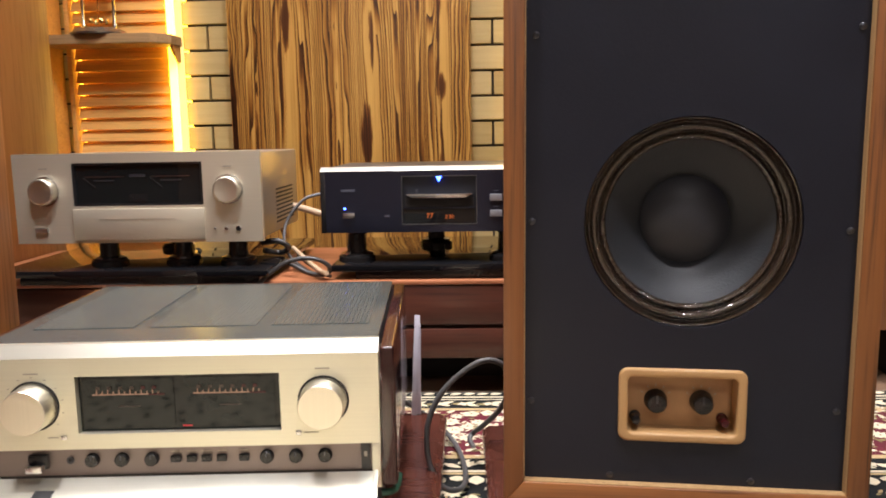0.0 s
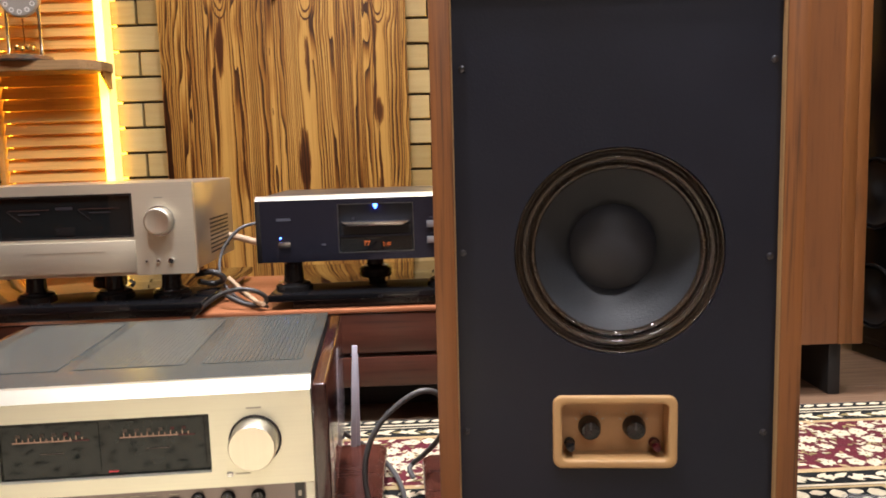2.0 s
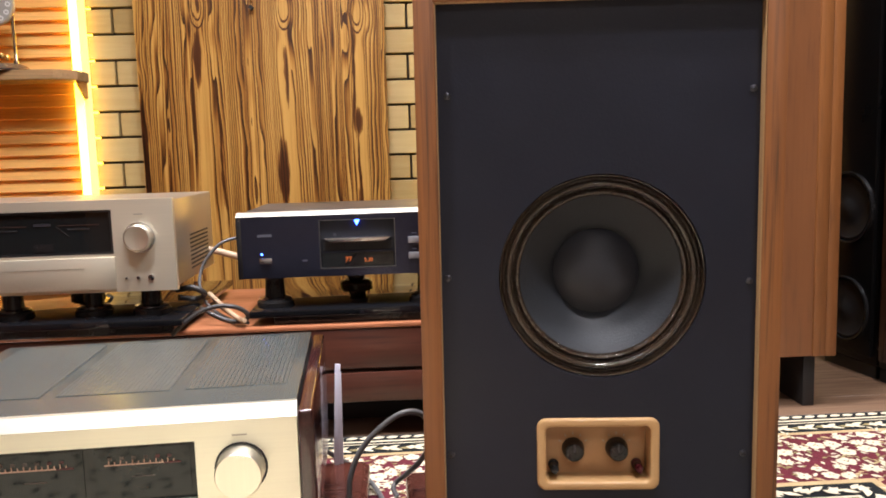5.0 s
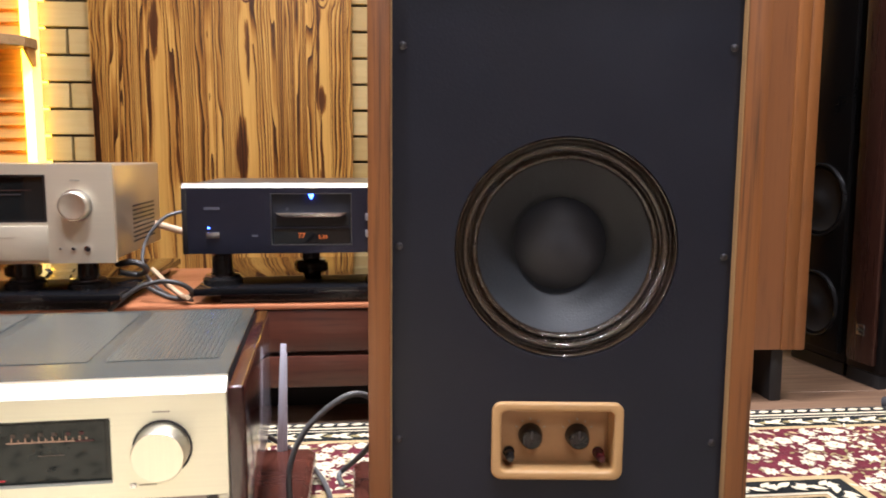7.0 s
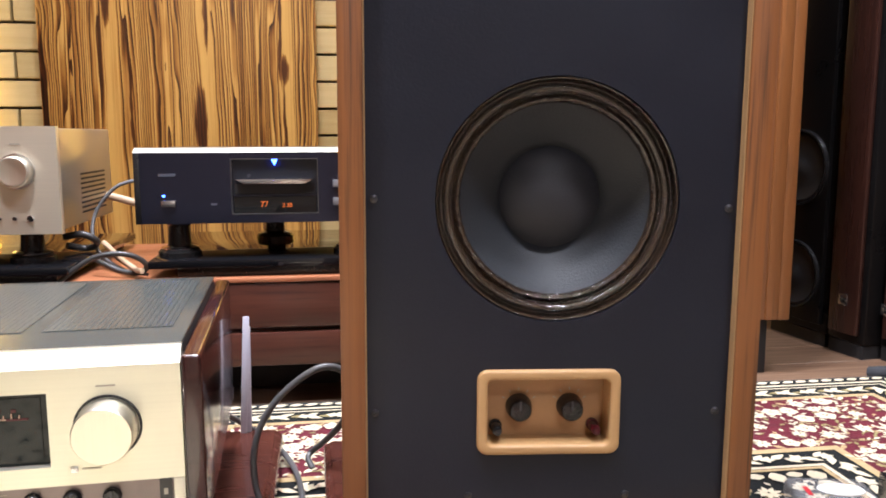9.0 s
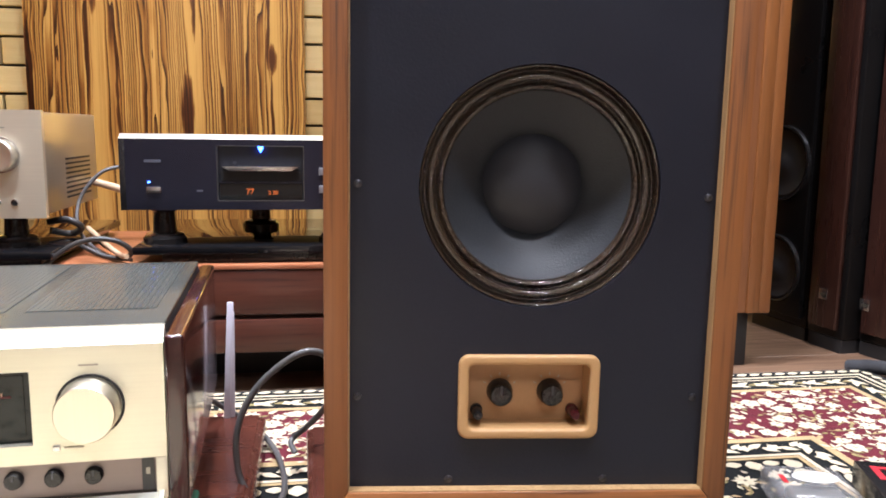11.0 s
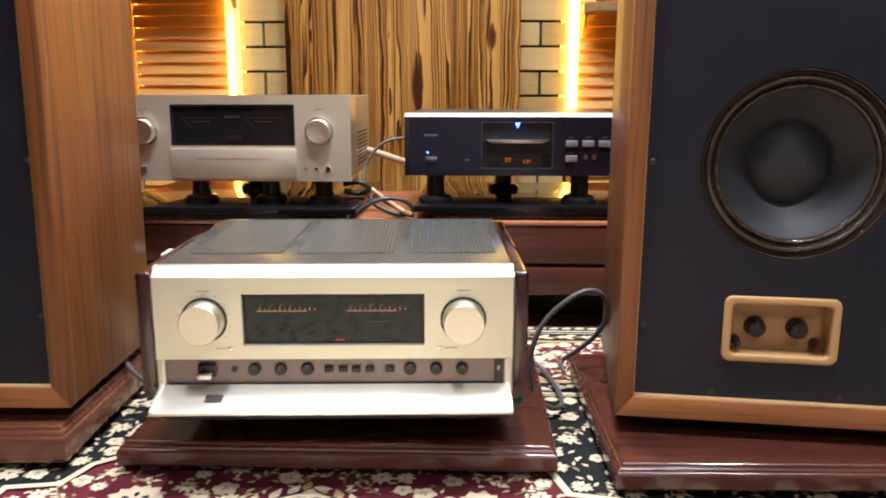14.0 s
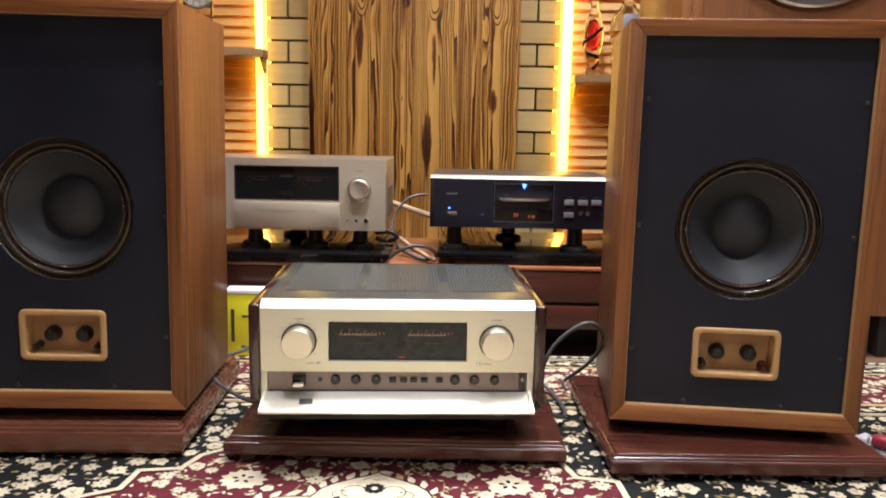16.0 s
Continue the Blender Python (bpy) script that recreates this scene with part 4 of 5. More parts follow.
    roll += [(0.1005, -0.0118), (0.0992, -0.0095), (0.0975, -0.0080), (0.0955, -0.0085), (0.0938, -0.0108), (0.0930, -0.0175)]
    part("surround", moved(wrinkled(turned(roll, 320, True), 0.0955), at), SURROUND, woofer, "glossy dark brown rolled surround")
    part("dust_cap", moved(turned([(0.0518, -0.0485), (0.050, -0.0462), (0.040, -0.0385), (0.027, -0.0325), (0.013, -0.0295), (0, -0.0288)], 48), at), CAP, woofer)
    # moulded connection plate
    plate = part("control_plate", ring_of(rounded(0.143, 0.087, 0.011), rounded(0.122, 0.067, 0.006), deep - 0.0075, deep - 0.0022, 0.0028), TAN_PLASTIC, sp, "tan moulded plate with rounded corners", pose(0, 0, 0.190))
    part("recess_wall", ring_of(rounded(0.1285, 0.0695, 0.008), rounded(0.122, 0.067, 0.006), deep - 0.0020, deep + 0.028), TAN_PLASTIC, plate)
    part("recess_back", box(-0.063, 0.063, deep + 0.0245, deep + 0.0275, -0.0345, 0.0345), TAN_PANEL, plate)
    for sx in (-0.0262, 0.0262):
        at = pose(sx, deep + 0.024, -0.003) @ FACING
        knob = part("knob", moved(turned([(0.0136, 0), (0.0136, 0.003), (0.0128, 0.005), (0.0118, 0.015), (0.0102, 0.0175), (0.006, 0.0182), (0, 0.018)], 28), at), BLACK_PLASTIC, plate, "black rotary knob")
        part("pointer", moved(box(-0.0012, 0.0012, 0.001, 0.0105, 0.018, 0.0186), at), SCREW_METAL, knob)
        for k in range(5):
            ang = radians(-60 + 30 * k)
            part("print_bar", moved(box(-0.0006, 0.0006, -0.0004, 0, 0.0165, 0.0195), pose(sx, deep + 0.0244, -0.003, 0, -math.degrees(ang), 0)), PRINT_GREY, plate)
    for sx, mat in ((-0.050, BLACK_PLASTIC), (0.050, RED_PLASTIC)):
        at = pose(sx, deep + 0.024, -0.0225) @ FACING
        post = part("terminal_post", moved(turned([(0.0064, 0), (0.0064, 0.004), (0.0052, 0.005), (0.0052, 0.019), (0.0042, 0.021), (0, 0.021)], 18), at), mat, plate)
        part("post_cap", moved(turned([(0.0030, 0.0212), (0.0030, 0.026), (0, 0.0265)], 12), at), mat, post)
    for x, z in ((-0.1685, 0.609), (0.1715, 0.609), (-0.1720, 0.402), (0.1715, 0.393), (-0.1720, 0.190), (0.1685, 0.189), (-0.0795, 0.1025), (0.0800, 0.1020)):
        at = pose(x, deep - 0.0022, z) @ FACING
        screw = part("screw", moved(turned([(0.0040, 0), (0.0040, 0.0010), (0.0030, 0.0018), (0, 0.0020)], 14), at), SCREW_METAL, sp)
        part("slot", moved(box(-0.0026, 0.0026, -0.0004, 0.0004, 0.0019, 0.0022), at @ pose(0, 0, 0, 0, 0, 35)), BLACK_MATTE, screw)
    for sx in (-0.15, 0.15):
        for y in (0.06, d - 0.05):
            part("foot", moved(turned([(0, 0.0435), (0.022, 0.0435), (0.024, 0.046), (0.024, 0.0655), (0, 0.0655)], 20), pose(sx, y, 0)), BLACK_MATTE, sp)
    return sp


front_speaker(pose(0.2492, 0.8727, 0, 0, 0.35, -5.5), "walnut loudspeaker with a black baffle and tan control plate")
front_speaker(pose(-0.8775, 0.8490, 0.0140, 0, 0.5, 3.0), "walnut loudspeaker turned in towards the rug beside a champagne amplifier")


def moulded_base(m, w, d, top, label, group, material):
    """A low mahogany slab with a stepped, rounded rim, on small dark feet."""
    base = thing("plinth", m, label, "plinth", group)
    z = 0.006
    t = top - z
    rim = [(0.003, 0.0), (0.000, t * 0.12), (0.000, t * 0.62), (0.0015, t * 0.70), (0.004, t * 0.74), (0.0045, t * 0.82), (0.0060, t * 0.86), (0.0085, t * 0.88), (0.0092, t * 0.96), (0.0115, t)]
    bm = bmesh.new()
    rows = []
    for inset, h in rim:
        rows.append([bm.verts.new((x, y, z + h)) for x, y in ((-w / 2 + inset, inset), (w / 2 - inset, inset), (w / 2 - inset, d - inset), (-w / 2 + inset, d - inset))])
    for lower, upper in zip(rows, rows[1:]):
        for k in range(4):
            j = (k + 1) % 4
            bm.faces.new((lower[k], lower[j], upper[j], upper[k]))
    bm.faces.new(rows[-1])
    bm.faces.new(rows[0])
    bmesh.ops.recalc_face_normals(bm, faces=bm.faces[:])
    part("slab", bm, material, base, smooth=25)
    for sx in (-1, 1):
        for y in (0.05, d - 0.05):
            part("foot", moved(turned([(0, 0.0), (0.02, 0.0), (0.02, z - 0.0005), (0, z - 0.0005)], 18), pose(sx * (w / 2 - 0.05), y, 0)), BLACK_MATTE, base)
    return base


RUG = 0.0035
moulded_base(pose(0.262, 0.800, RUG, 0, 0, 1.5), 0.455, 0.43, 0.039, "polished mahogany plinth with a moulded rim on the rug", "mahogany plinths", MAHOGANY)
moulded_base(pose(-0.9013, 0.828, RUG, 0, 0, 2.5), 0.455, 0.43, 0.055, "red-brown moulded plinth on the rug under a loudspeaker", "mahogany plinths", MAHOGANY_PALE)
moulded_base(pose(-0.318, 0.835, RUG, 0, 0, 0.5), 0.572, 0.445, 0.039, "dark polished mahogany plinth under an amplifier", "mahogany plinths", MAHOGANY)


# ---- champagne amplifier in front ----
def champagne_amplifier():
    amp = thing("amplifier", pose(-0.3135, 0.830, 0.0425, 0, 0, 3.2), "champagne amplifier with rosewood sides and an open front flap", "amplifier")
    g = -0.0425
    hw, d = 0.222, 0.365
    lo, hi = 0.076 + g, 0.2795 + g
    part("chassis", box(-hw + 0.001, hw - 0.001, 0.0145, d, lo, hi - 0.004, 0.002), BLACK_MATTE, amp, "dark metal chassis")
    top = part("top_cover", box(-hw + 0.001, hw - 0.001, 0.0205, d, hi - 0.0038, hi, 0.001), TOP_METAL, amp, "grey metal top cover")
    for a, b in ((-0.196, -0.076), (-0.058, 0.070), (0.088, 0.206)):
        part("vent_grille", box(a, b, 0.085, d - 0.02, hi - 0.0006, hi + 0.0009), SHEET, top, "punched ventilation grille")
    wl, wr, wb, wt = -0.113, 0.112, 0.180 + g, 0.246 + g
    part("front_panel", holed_sheet([(-hw, 0.1625 + g), (hw, 0.1625 + g), (hw, 0.267 + g), (-hw, 0.267 + g)], [[(wl, wb), (wr, wb), (wr, wt), (wl, wt)]], 0.0, 0.014), CHAMPAGNE, amp)
    part("top_bevel", profile_x([(0.0, 0.2672 + g), (0.0120, hi + 0.0006), (0.0203, hi + 0.0006), (0.0203, 0.2672 + g)], -hw, hw), brushed("champagne_bevel", (0.60, 0.57, 0.475), 0.40, 0, 0.85), amp, "pale bevelled top edge of the front")
    for sx in (-1, 1):
        part("side_strip", box(min(sx * hw, sx * (hw - 0.010)), max(sx * hw, sx * (hw - 0.010)), 0.0, 0.014, 0.110 + g, 0.1622 + g, 0.0006), CHAMPAGNE, amp)
        bx = sorted((sx * (hw + 0.001), sx * (hw + 0.0185)))
        part("side_board", box(bx[0], bx[1], -0.004, d + 0.004, 0.113 + g, 0.2745 + g, 0.004, 3), ROSEWOOD, amp, "dark lacquered rosewood side board")
    # meters behind glass
    win = part("meter_window", box(wl + 0.0005, wr - 0.0005, 0.008, 0.0135, wb + 0.0005, wt - 0.0005), METER_GLASS, amp, "smoked glass window over two meters")
    for sx in (-0.057, 0.055):
        meter = part("meter_plate", box(sx - 0.050, sx + 0.050, 0.0070, 0.0078, 0.186 + g, 0.241 + g), METER_PLATE, win)
        part("scale_line", box(sx - 0.040, sx + 0.022, 0.0062, 0.0068, 0.2222 + g, 0.2234 + g), SCALE_GLOW, meter)
        part("red_scale", box(sx + 0.0222, sx + 0.040, 0.0062, 0.0068, 0.2215 + g, 0.2235 + g), RED_PLASTIC, meter)
        for k in range(12):
            part("scale_tick", box(sx - 0.036 + 0.0062 * k, sx - 0.0350 + 0.0062 * k, 0.0062, 0.0068, 0.2236 + g, (0.2262 if k % 2 else 0.2278) + g), SCALE_GLOW, meter)
        for k in range(6):
            x = sx - 0.034 + 0.0125 * k
            part("print_mark", box(x - 0.0022, x + 0.0022, 0.0062, 0.0068, 0.2285 + g, 0.2318 + g), DIM_PRINT if k < 4 else RED_PLASTIC, meter)
        part("print_bar", box(sx - 0.012, sx + 0.012, 0.0062, 0.0068, 0.2085 + g, 0.2093 + g), DIM_PRINT, meter)
    part("red_light", box(0.001, 0.011, 0.0066, 0.0078, 0.1845 + g, 0.1860 + g), RED_LED, win, "small red light")
    # main knobs in their wells, each a flat black ring for the recess's shade
    for sx in (-0.160, 0.160):
        at = pose(sx, 0, 0.2135 + g) @ FACING
        well = part("knob_well", moved(turned([(0.0262, -0.0002), (0.0285, -0.0002), (0.0285, 0.0008), (0.0275, 0.0010), (0.0262, 0.0004)], 48, True), at), BLACK_MATTE, amp)
        part("knob", moved(turned([(0.0258, 0.0005), (0.0252, 0.024), (0.0240, 0.0262), (0, 0.0262)], 48), at), KNOB_METAL, well)
        part("print_bar", box(sx - 0.008, sx + 0.008, -0.0007, -0.0002, 0.2495 + g, 0.2510 + g), PRINT_GREY, amp)
    for k in range(11):
        ang = radians(-130 + 26 * k)
        part("print_mark", box(-0.160 + 0.033 * math.sin(ang) - 0.0012, -0.160 + 0.033 * math.sin(ang) + 0.0012, -0.0007, -0.0002, 0.2135 + 0.033 * math.cos(ang) - 0.0004 + g, 0.2135 + 0.033 * math.cos(ang) + 0.0004 + g), PRINT_GREY, amp)
    for sx in (-0.129, 0.131):
        part("push_button", box(sx - 0.003, sx + 0.003, -0.0022, -0.0002, 0.1745 + g, 0.1795 + g, 0.0005), SILVER, amp)
        part("print_bar", box(sx + (0.006 if sx > 0 else -0.018), sx + (0.022 if sx > 0 else -0.006), -0.0007, -0.0002, 0.1762 + g, 0.1775 + g), PRINT_GREY, amp)
    # sub panel behind the flap
    sub = part("sub_panel", box(-hw + 0.0105, hw - 0.0105, 0.006, 0.014, 0.130 + g, 0.1620 + g), TAUPE, amp, "taupe control strip behind the open flap")
    for x in (-0.102, -0.069, -0.0355, 0.0935, 0.126, 0.159):
        at = pose(x, 0.006, 0.1480 + g) @ FACING
        dial = part("small_knob", moved(turned([(0.0080, 0.0), (0.0080, 0.0025), (0.0076, 0.0034), (0.0072, 0.0062), (0.0064, 0.0070), (0, 0.0070)], 24), at), BLACK_PLASTIC, sub)
        part("pointer", moved(box(-0.0008, 0.0008, 0.001, 0.0060, 0.0070, 0.0075), at), SCREW_METAL, dial)
    for x in (-0.0086, 0.0093, 0.0257, 0.043, 0.068):
        part("square_button", box(x - 0.0055, x + 0.0055, 0.0015, 0.0058, 0.1440 + g, 0.1515 + g, 0.0006), BLACK_PLASTIC, sub)
        part("print_bar", box(x - 0.005, x + 0.005, 0.0055, 0.0059, 0.1550 + g, 0.1558 + g), PRINT_GREY, sub)
    power = part("power_button", box(-0.1715, -0.1500, -0.001, 0.0058, 0.1400 + g, 0.1560 + g, 0.001), BLACK_PLASTIC, sub)
    part("button_cap", box(-0.1700, -0.1520, -0.012, -0.0012, 0.1395 + g, 0.1480 + g, 0.0012), SILVER, power)
    jack = part("socket_ring", moved(turned([(0.0022, 0), (0.0042, 0), (0.0042, 0.0015), (0.0022, 0.0015)], 18, True), pose(-0.127, 0.0058, 0.1480 + g) @ FACING), SCREW_METAL, sub)
    part("socket_hole", moved(turned([(0, 0), (0.0021, 0), (0.0021, 0.0008), (0, 0.0008)], 14), pose(-0.127, 0.0058, 0.1480 + g) @ FACING), BLACK_MATTE, jack)
    part("remote_window", box(0.1995, 0.2100, 0.003, 0.0058, 0.1310 + g, 0.1615 + g), BLACK_PLASTIC, sub)
    part("print_bar", box(0.203, 0.2065, 0.0024, 0.0029, 0.146 + g, 0.152 + g), PRINT_GREY, sub)
    # flap folded down, sloping gently forwards
    flap = part("flap", box(-hw + 0.003, hw - 0.003, -0.0545, -0.0005, -0.0045, 0.0, 0.001), CHAMPAGNE_EDGE, amp, "open pale front flap", pose(0, 0.002, 0.1295 + g, 19, 0, 0))
    for sx in (-1, 1):
        fx = sorted((sx * (hw - 0.0032), sx * (hw - 0.0085)))
        part("end_lip", box(fx[0], fx[1], -0.0540, -0.0010, 0.0002, 0.0022, 0.0006), CHAMPAGNE_EDGE, flap)
    part("catch_plate", box(-0.157, -0.136, -0.035, -0.022, 0.0003, 0.0012), BLACK_MATTE, flap, "small black catch")
    for sx in (-0.165, 0.165):
        for y in (0.11, d - 0.05):
            part("foot", moved(turned([(0, 0.0), (0.024, 0.0), (0.028, 0.006), (0.028, lo - 0.0005), (0, lo - 0.0005)], 24), pose(sx, y, 0)), BLACK_MATTE, amp)
    return amp


champagne_amplifier()


# ---- cables and small things ----
def cable(points, radius, material, label):
    return solo("cable", tube(points, radius), material, label, "cable", group="loose cables")


cable([(-0.12, 1.21, 0.10), (-0.10, 1.27, 0.060), (-0.055, 1.285, 0.022), (-0.020, 1.218, 0.010), (-0.003, 1.120, 0.010), (-0.006, 1.056, 0.011), (-0.030, 1.035, 0.020), (-0.051, 1.045, 0.052), (-0.052, 1.05, 0.107), (-0.028, 1.05, 0.157), (0.018, 1.05, 0.194), (0.049, 1.055, 0.191), (0.062, 1.065, 0.158), (0.050, 1.10, 0.112), (0.024, 1.15, 0.066), (0.010, 1.17, 0.048), (0.004, 1.165, 0.040), (0.010, 1.155, 0.030)], 0.0039, CABLE_GREY, "grey loudspeaker cable looping up between amplifier and loudspeaker")
cable([(-0.53, 1.00, 0.075), (-0.56, 0.985, 0.056), (-0.595, 0.99, 0.050), (-0.640, 1.02, 0.055), (-0.685, 1.06, 0.066), (-0.703, 1.10, 0.074), (-0.702, 1.17, 0.078), (-0.675, 1.26, 0.072), (-0.70, 1.32, 0.06)], 0.0039, CABLE_GREY, "grey loudspeaker cable beside the amplifier plinth")
cable([(-0.302, 1.700, 0.381), (-0.324, 1.700, 0.379), (-0.349, 1.690, 0.371), (-0.371, 1.685, 0.350), (-0.388, 1.680, 0.323), (-0.392, 1.665, 0.292), (-0.382, 1.650, 0.261), (-0.358, 1.630, 0.240), (-0.319, 1.587, 0.229), (-0.272, 1.539, 0.229)], 0.0034, CABLE_GREY, "grey interconnect cable behind the disc player")
cable([(-0.410, 1.505, 0.219), (-0.383, 1.505, 0.242), (-0.354, 1.510, 0.261), (-0.321, 1.515, 0.269), (-0.292, 1.520, 0.265), (-0.274, 1.530, 0.252), (-0.273, 1.540, 0.239), (-0.290, 1.545, 0.231), (-0.319, 1.550, 0.235), (-0.347, 1.560, 0.246), (-0.371, 1.580, 0.254)], 0.0046, CABLE_BLACK, "black cable arching over the cabinet top")
cable([(-0.372, 1.66, 0.270), (-0.345, 1.62, 0.258), (-0.315, 1.57, 0.248), (-0.288, 1.535, 0.238), (-0.275, 1.52, 0.238)], 0.0045, CABLE_STRIP_PALE, "pale twisted cable on the cabinet top")
cable([(-0.365, 1.665, 0.262), (-0.338, 1.61, 0.250), (-0.305, 1.56, 0.242), (-0.280, 1.532, 0.2335)], 0.0045, CABLE_BLACK, "dark cable on the cabinet top")
# A pale wooden strip, built as a tube like the cables.
cable([(-0.44, 1.80, 0.358), (-0.38, 1.82, 0.338), (-0.34, 1.83, 0.324), (-0.27, 1.84, 0.300)], 0.0080, CABLE_STRIP_PALE, "thick pale wooden strip between amplifier and disc player")
cable([(-0.430, 1.63, 0.285), (-0.395, 1.62, 0.290), (-0.375, 1.63, 0.275), (-0.40, 1.66, 0.260), (-0.43, 1.64, 0.268)], 0.0060, CABLE_BLACK, "black coiled cable under the gold amplifier")
for k, x in enumerate((-0.745, -0.715, -0.69, -0.60)):
    cable([(x, 1.97, 0.33), (x + 0.004, 1.985, 0.28), (x + 0.010 * (k % 2), 1.97, 0.2585)], 0.0060, CABLE_BLACK, "black mains cable hanging behind the gold amplifier")
cable([(-0.125, 0.86, 0.098), (-0.10, 0.862, 0.094), (-0.080, 0.868, 0.096), (-0.078, 0.90, 0.099)], 0.0042, CABLE_GREEN, "green cable under the amplifier")

strip = thing("plastic_strip", pose(-0.089, 1.262, 0.0425), "frosted lilac plastic strip standing upright behind an amplifier", "plastic strip")
part("blade", moved(box(-0.0045, 0.0045, -0.0015, 0.0015, 0.0, 0.17, 0.001), pose(0, 0, 0, 0, 3, 0)), LILAC_PLASTIC, strip)
part("blade", moved(box(-0.005, 0.005, 0.003, 0.0055, 0.0, 0.155, 0.001), pose(0.006, 0, 0, 0, 1, 0)), LILAC_PLASTIC, strip)

carton = thing("product_box", pose(-0.725, 1.44, RUG, 0, 0, 4), "upright yellow product box with a white top edge", "box")
part("carton", box(-0.045, 0.045, 0, 0.05, 0, 0.152, 0.001), YELLOW_CARD, carton)
part("lid", box(-0.047, 0.047, -0.002, 0.052, 0.1525, 0.162, 0.001), WHITE_CARD, carton, "white lid edge")
part("print_panel", box(-0.034, -0.026, -0.0012, -0.0004, 0.035, 0.115), PRINT_DARK, carton)
part("print_bar", box(-0.008, 0.020, -0.0012, -0.0004, 0.095, 0.100), PRINT_DARK, carton)

# blister packs lying on the rug
pack = thing("blister_pack", pose(0.560, 0.930, RUG, 0, 0, -40), "red item in a clear plastic blister on the rug", "package")
part("tray", box(-0.06, 0.06, -0.05, 0.05, 0, 0.004, 0.0015), CLEAR_PLASTIC, pack)
part("red_tool", joined(box(-0.036, 0.000, -0.018, 0.010, 0.005, 0.026, 0.008, 3), box(-0.012, 0.030, -0.008, 0.016, 0.005, 0.020, 0.007, 3), box(0.0, 0.022, -0.004, 0.012, 0.0205, 0.027, 0.003, 2)), plain("glossy_red_plastic", (0.36, 0.03, 0.055), 0.3), pack)
part("tool_grip", box(-0.055, -0.0405, -0.026, 0.008, 0.005, 0.022, 0.005, 3), LILAC_PLASTIC, pack)
pack = thing("blister_pack", pose(0.640, 0.985, RUG, 0, 0, -12), "clear plastic pack with a white card on the rug", "package")
part("shell", box(-0.048, 0.048, -0.05, 0.045, 0, 0.030, 0.006, 3), CLEAR_PLASTIC, pack)
part("grey_item", box(-0.03, 0.035, -0.03, 0.005, 0.004, 0.022, 0.006, 3), plain("grey_metal_item", (0.25, 0.25, 0.24), 0.35, 0.6), pack)
part("card", moved(turned([(0, 0.0305), (0.028, 0.0305), (0.028, 0.0315), (0, 0.0315)], 28), Matrix.Diagonal((1.0, 0.6, 1, 1)) @ pose(0.008, 0.01, 0)), WHITE_CARD, pack)
part("red_mark", box(-0.036, -0.030, -0.012, 0.012, 0.0305, 0.0312), PRINT_RED, pack)
pack = thing("printed_pack", pose(0.772, 0.955, RUG, 0, 0, -18), "black printed pack with red and white marks on the rug", "package")
part("body", box(-0.065, 0.065, -0.055, 0.055, 0, 0.034, 0.003), BLACK_PLASTIC, pack)
part("red_mark", box(-0.052, -0.044, -0.005, 0.035, 0.0343, 0.0350), PRINT_RED, pack)
part("red_bar", box(-0.0435, -0.030, 0.028, 0.034, 0.0343, 0.0350), PRINT_RED, pack)
part("white_mark", box(-0.018, -0.012, 0.010, 0.040, 0.0343, 0.0350), WHITE_CARD, pack)
part("white_bar", box(-0.020, 0.040, -0.004, 0.000, 0.0343, 0.0350), WHITE_CARD, pack)
part("white_panel", moved(turned([(0, 0.0343), (0.024, 0.0343), (0.024, 0.0350), (0, 0.0350)], 20), Matrix.Diagonal((1.2, 0.5, 1, 1)) @ pose(0.02, -0.06, 0)), WHITE_CARD, pack)


# ---- rug ----
RX0, RX1, RY0, RY1, MID_X, MID_Y = -1.78, 1.10, -1.25, 1.512, -0.3425, 0.13
rug = thing("rug", pose(0, 0, 0), "oriental floral rug in burgundy, black and cream", "rug")
RUG_Z = -0.004
dice = random.Random(7)


class Weave:
    """Flat woven shapes of one colour, gathered into one mesh."""

    def __init__(self, level):
        self.v, self.f, self.z = [], [], RUG_Z + 0.0008 * level

    def shape(self, pts, jitter=True):
        n = len(self.v)
        self.v += [(x, y, self.z + (dice.random() * 0.0003 if jitter else 0)) for x, y in pts]
        self.f.append(tuple(range(n, n + len(pts))))

    def link(self, name, material, kind="", label=""):
        me = bpy.data.meshes.new(name)
        me.from_pydata(self.v, [], self.f)
        me.materials.append(material)
        ob = new(name, me)
        ob.parent = rug
        return tagged(ob, label, "", "", kind)


def frame_band(weave, inset0, inset1):
    """A band all round the rug, between two distances from its edge."""
    a, b = inset0, inset1
    for x0, x1, y0, y1 in ((RX0 + a, RX1 - a, RY1 - b, RY1 - a), (RX0 + a, RX1 - a, RY0 + a, RY0 + b), (RX0 + a, RX0 + b, RY0 + b, RY1 - b), (RX1 - b, RX1 - a, RY0 + b, RY1 - b)):
        weave.shape([(x0, y0), (x1, y0), (x1, y1), (x0, y1)], False)


def ribbon(weave, pts, width, closed=True):
    n = len(pts)
    for k in range(n if closed else n - 1):
        (x0, y0), (x1, y1) = pts[k], pts[(k + 1) % n]
        l = math.hypot(x1 - x0, y1 - y0) or 1
        ux, uy = (x1 - x0) / l, (y1 - y0) / l
        e = width * 0.45
        nx, ny = -uy * width / 2, ux * width / 2
        weave.shape([(x0 - ux * e + nx, y0 - uy * e + ny), (x0 - ux * e - nx, y0 - uy * e - ny), (x1 + ux * e - nx, y1 + uy * e - ny), (x1 + ux * e + nx, y1 + uy * e + ny)])


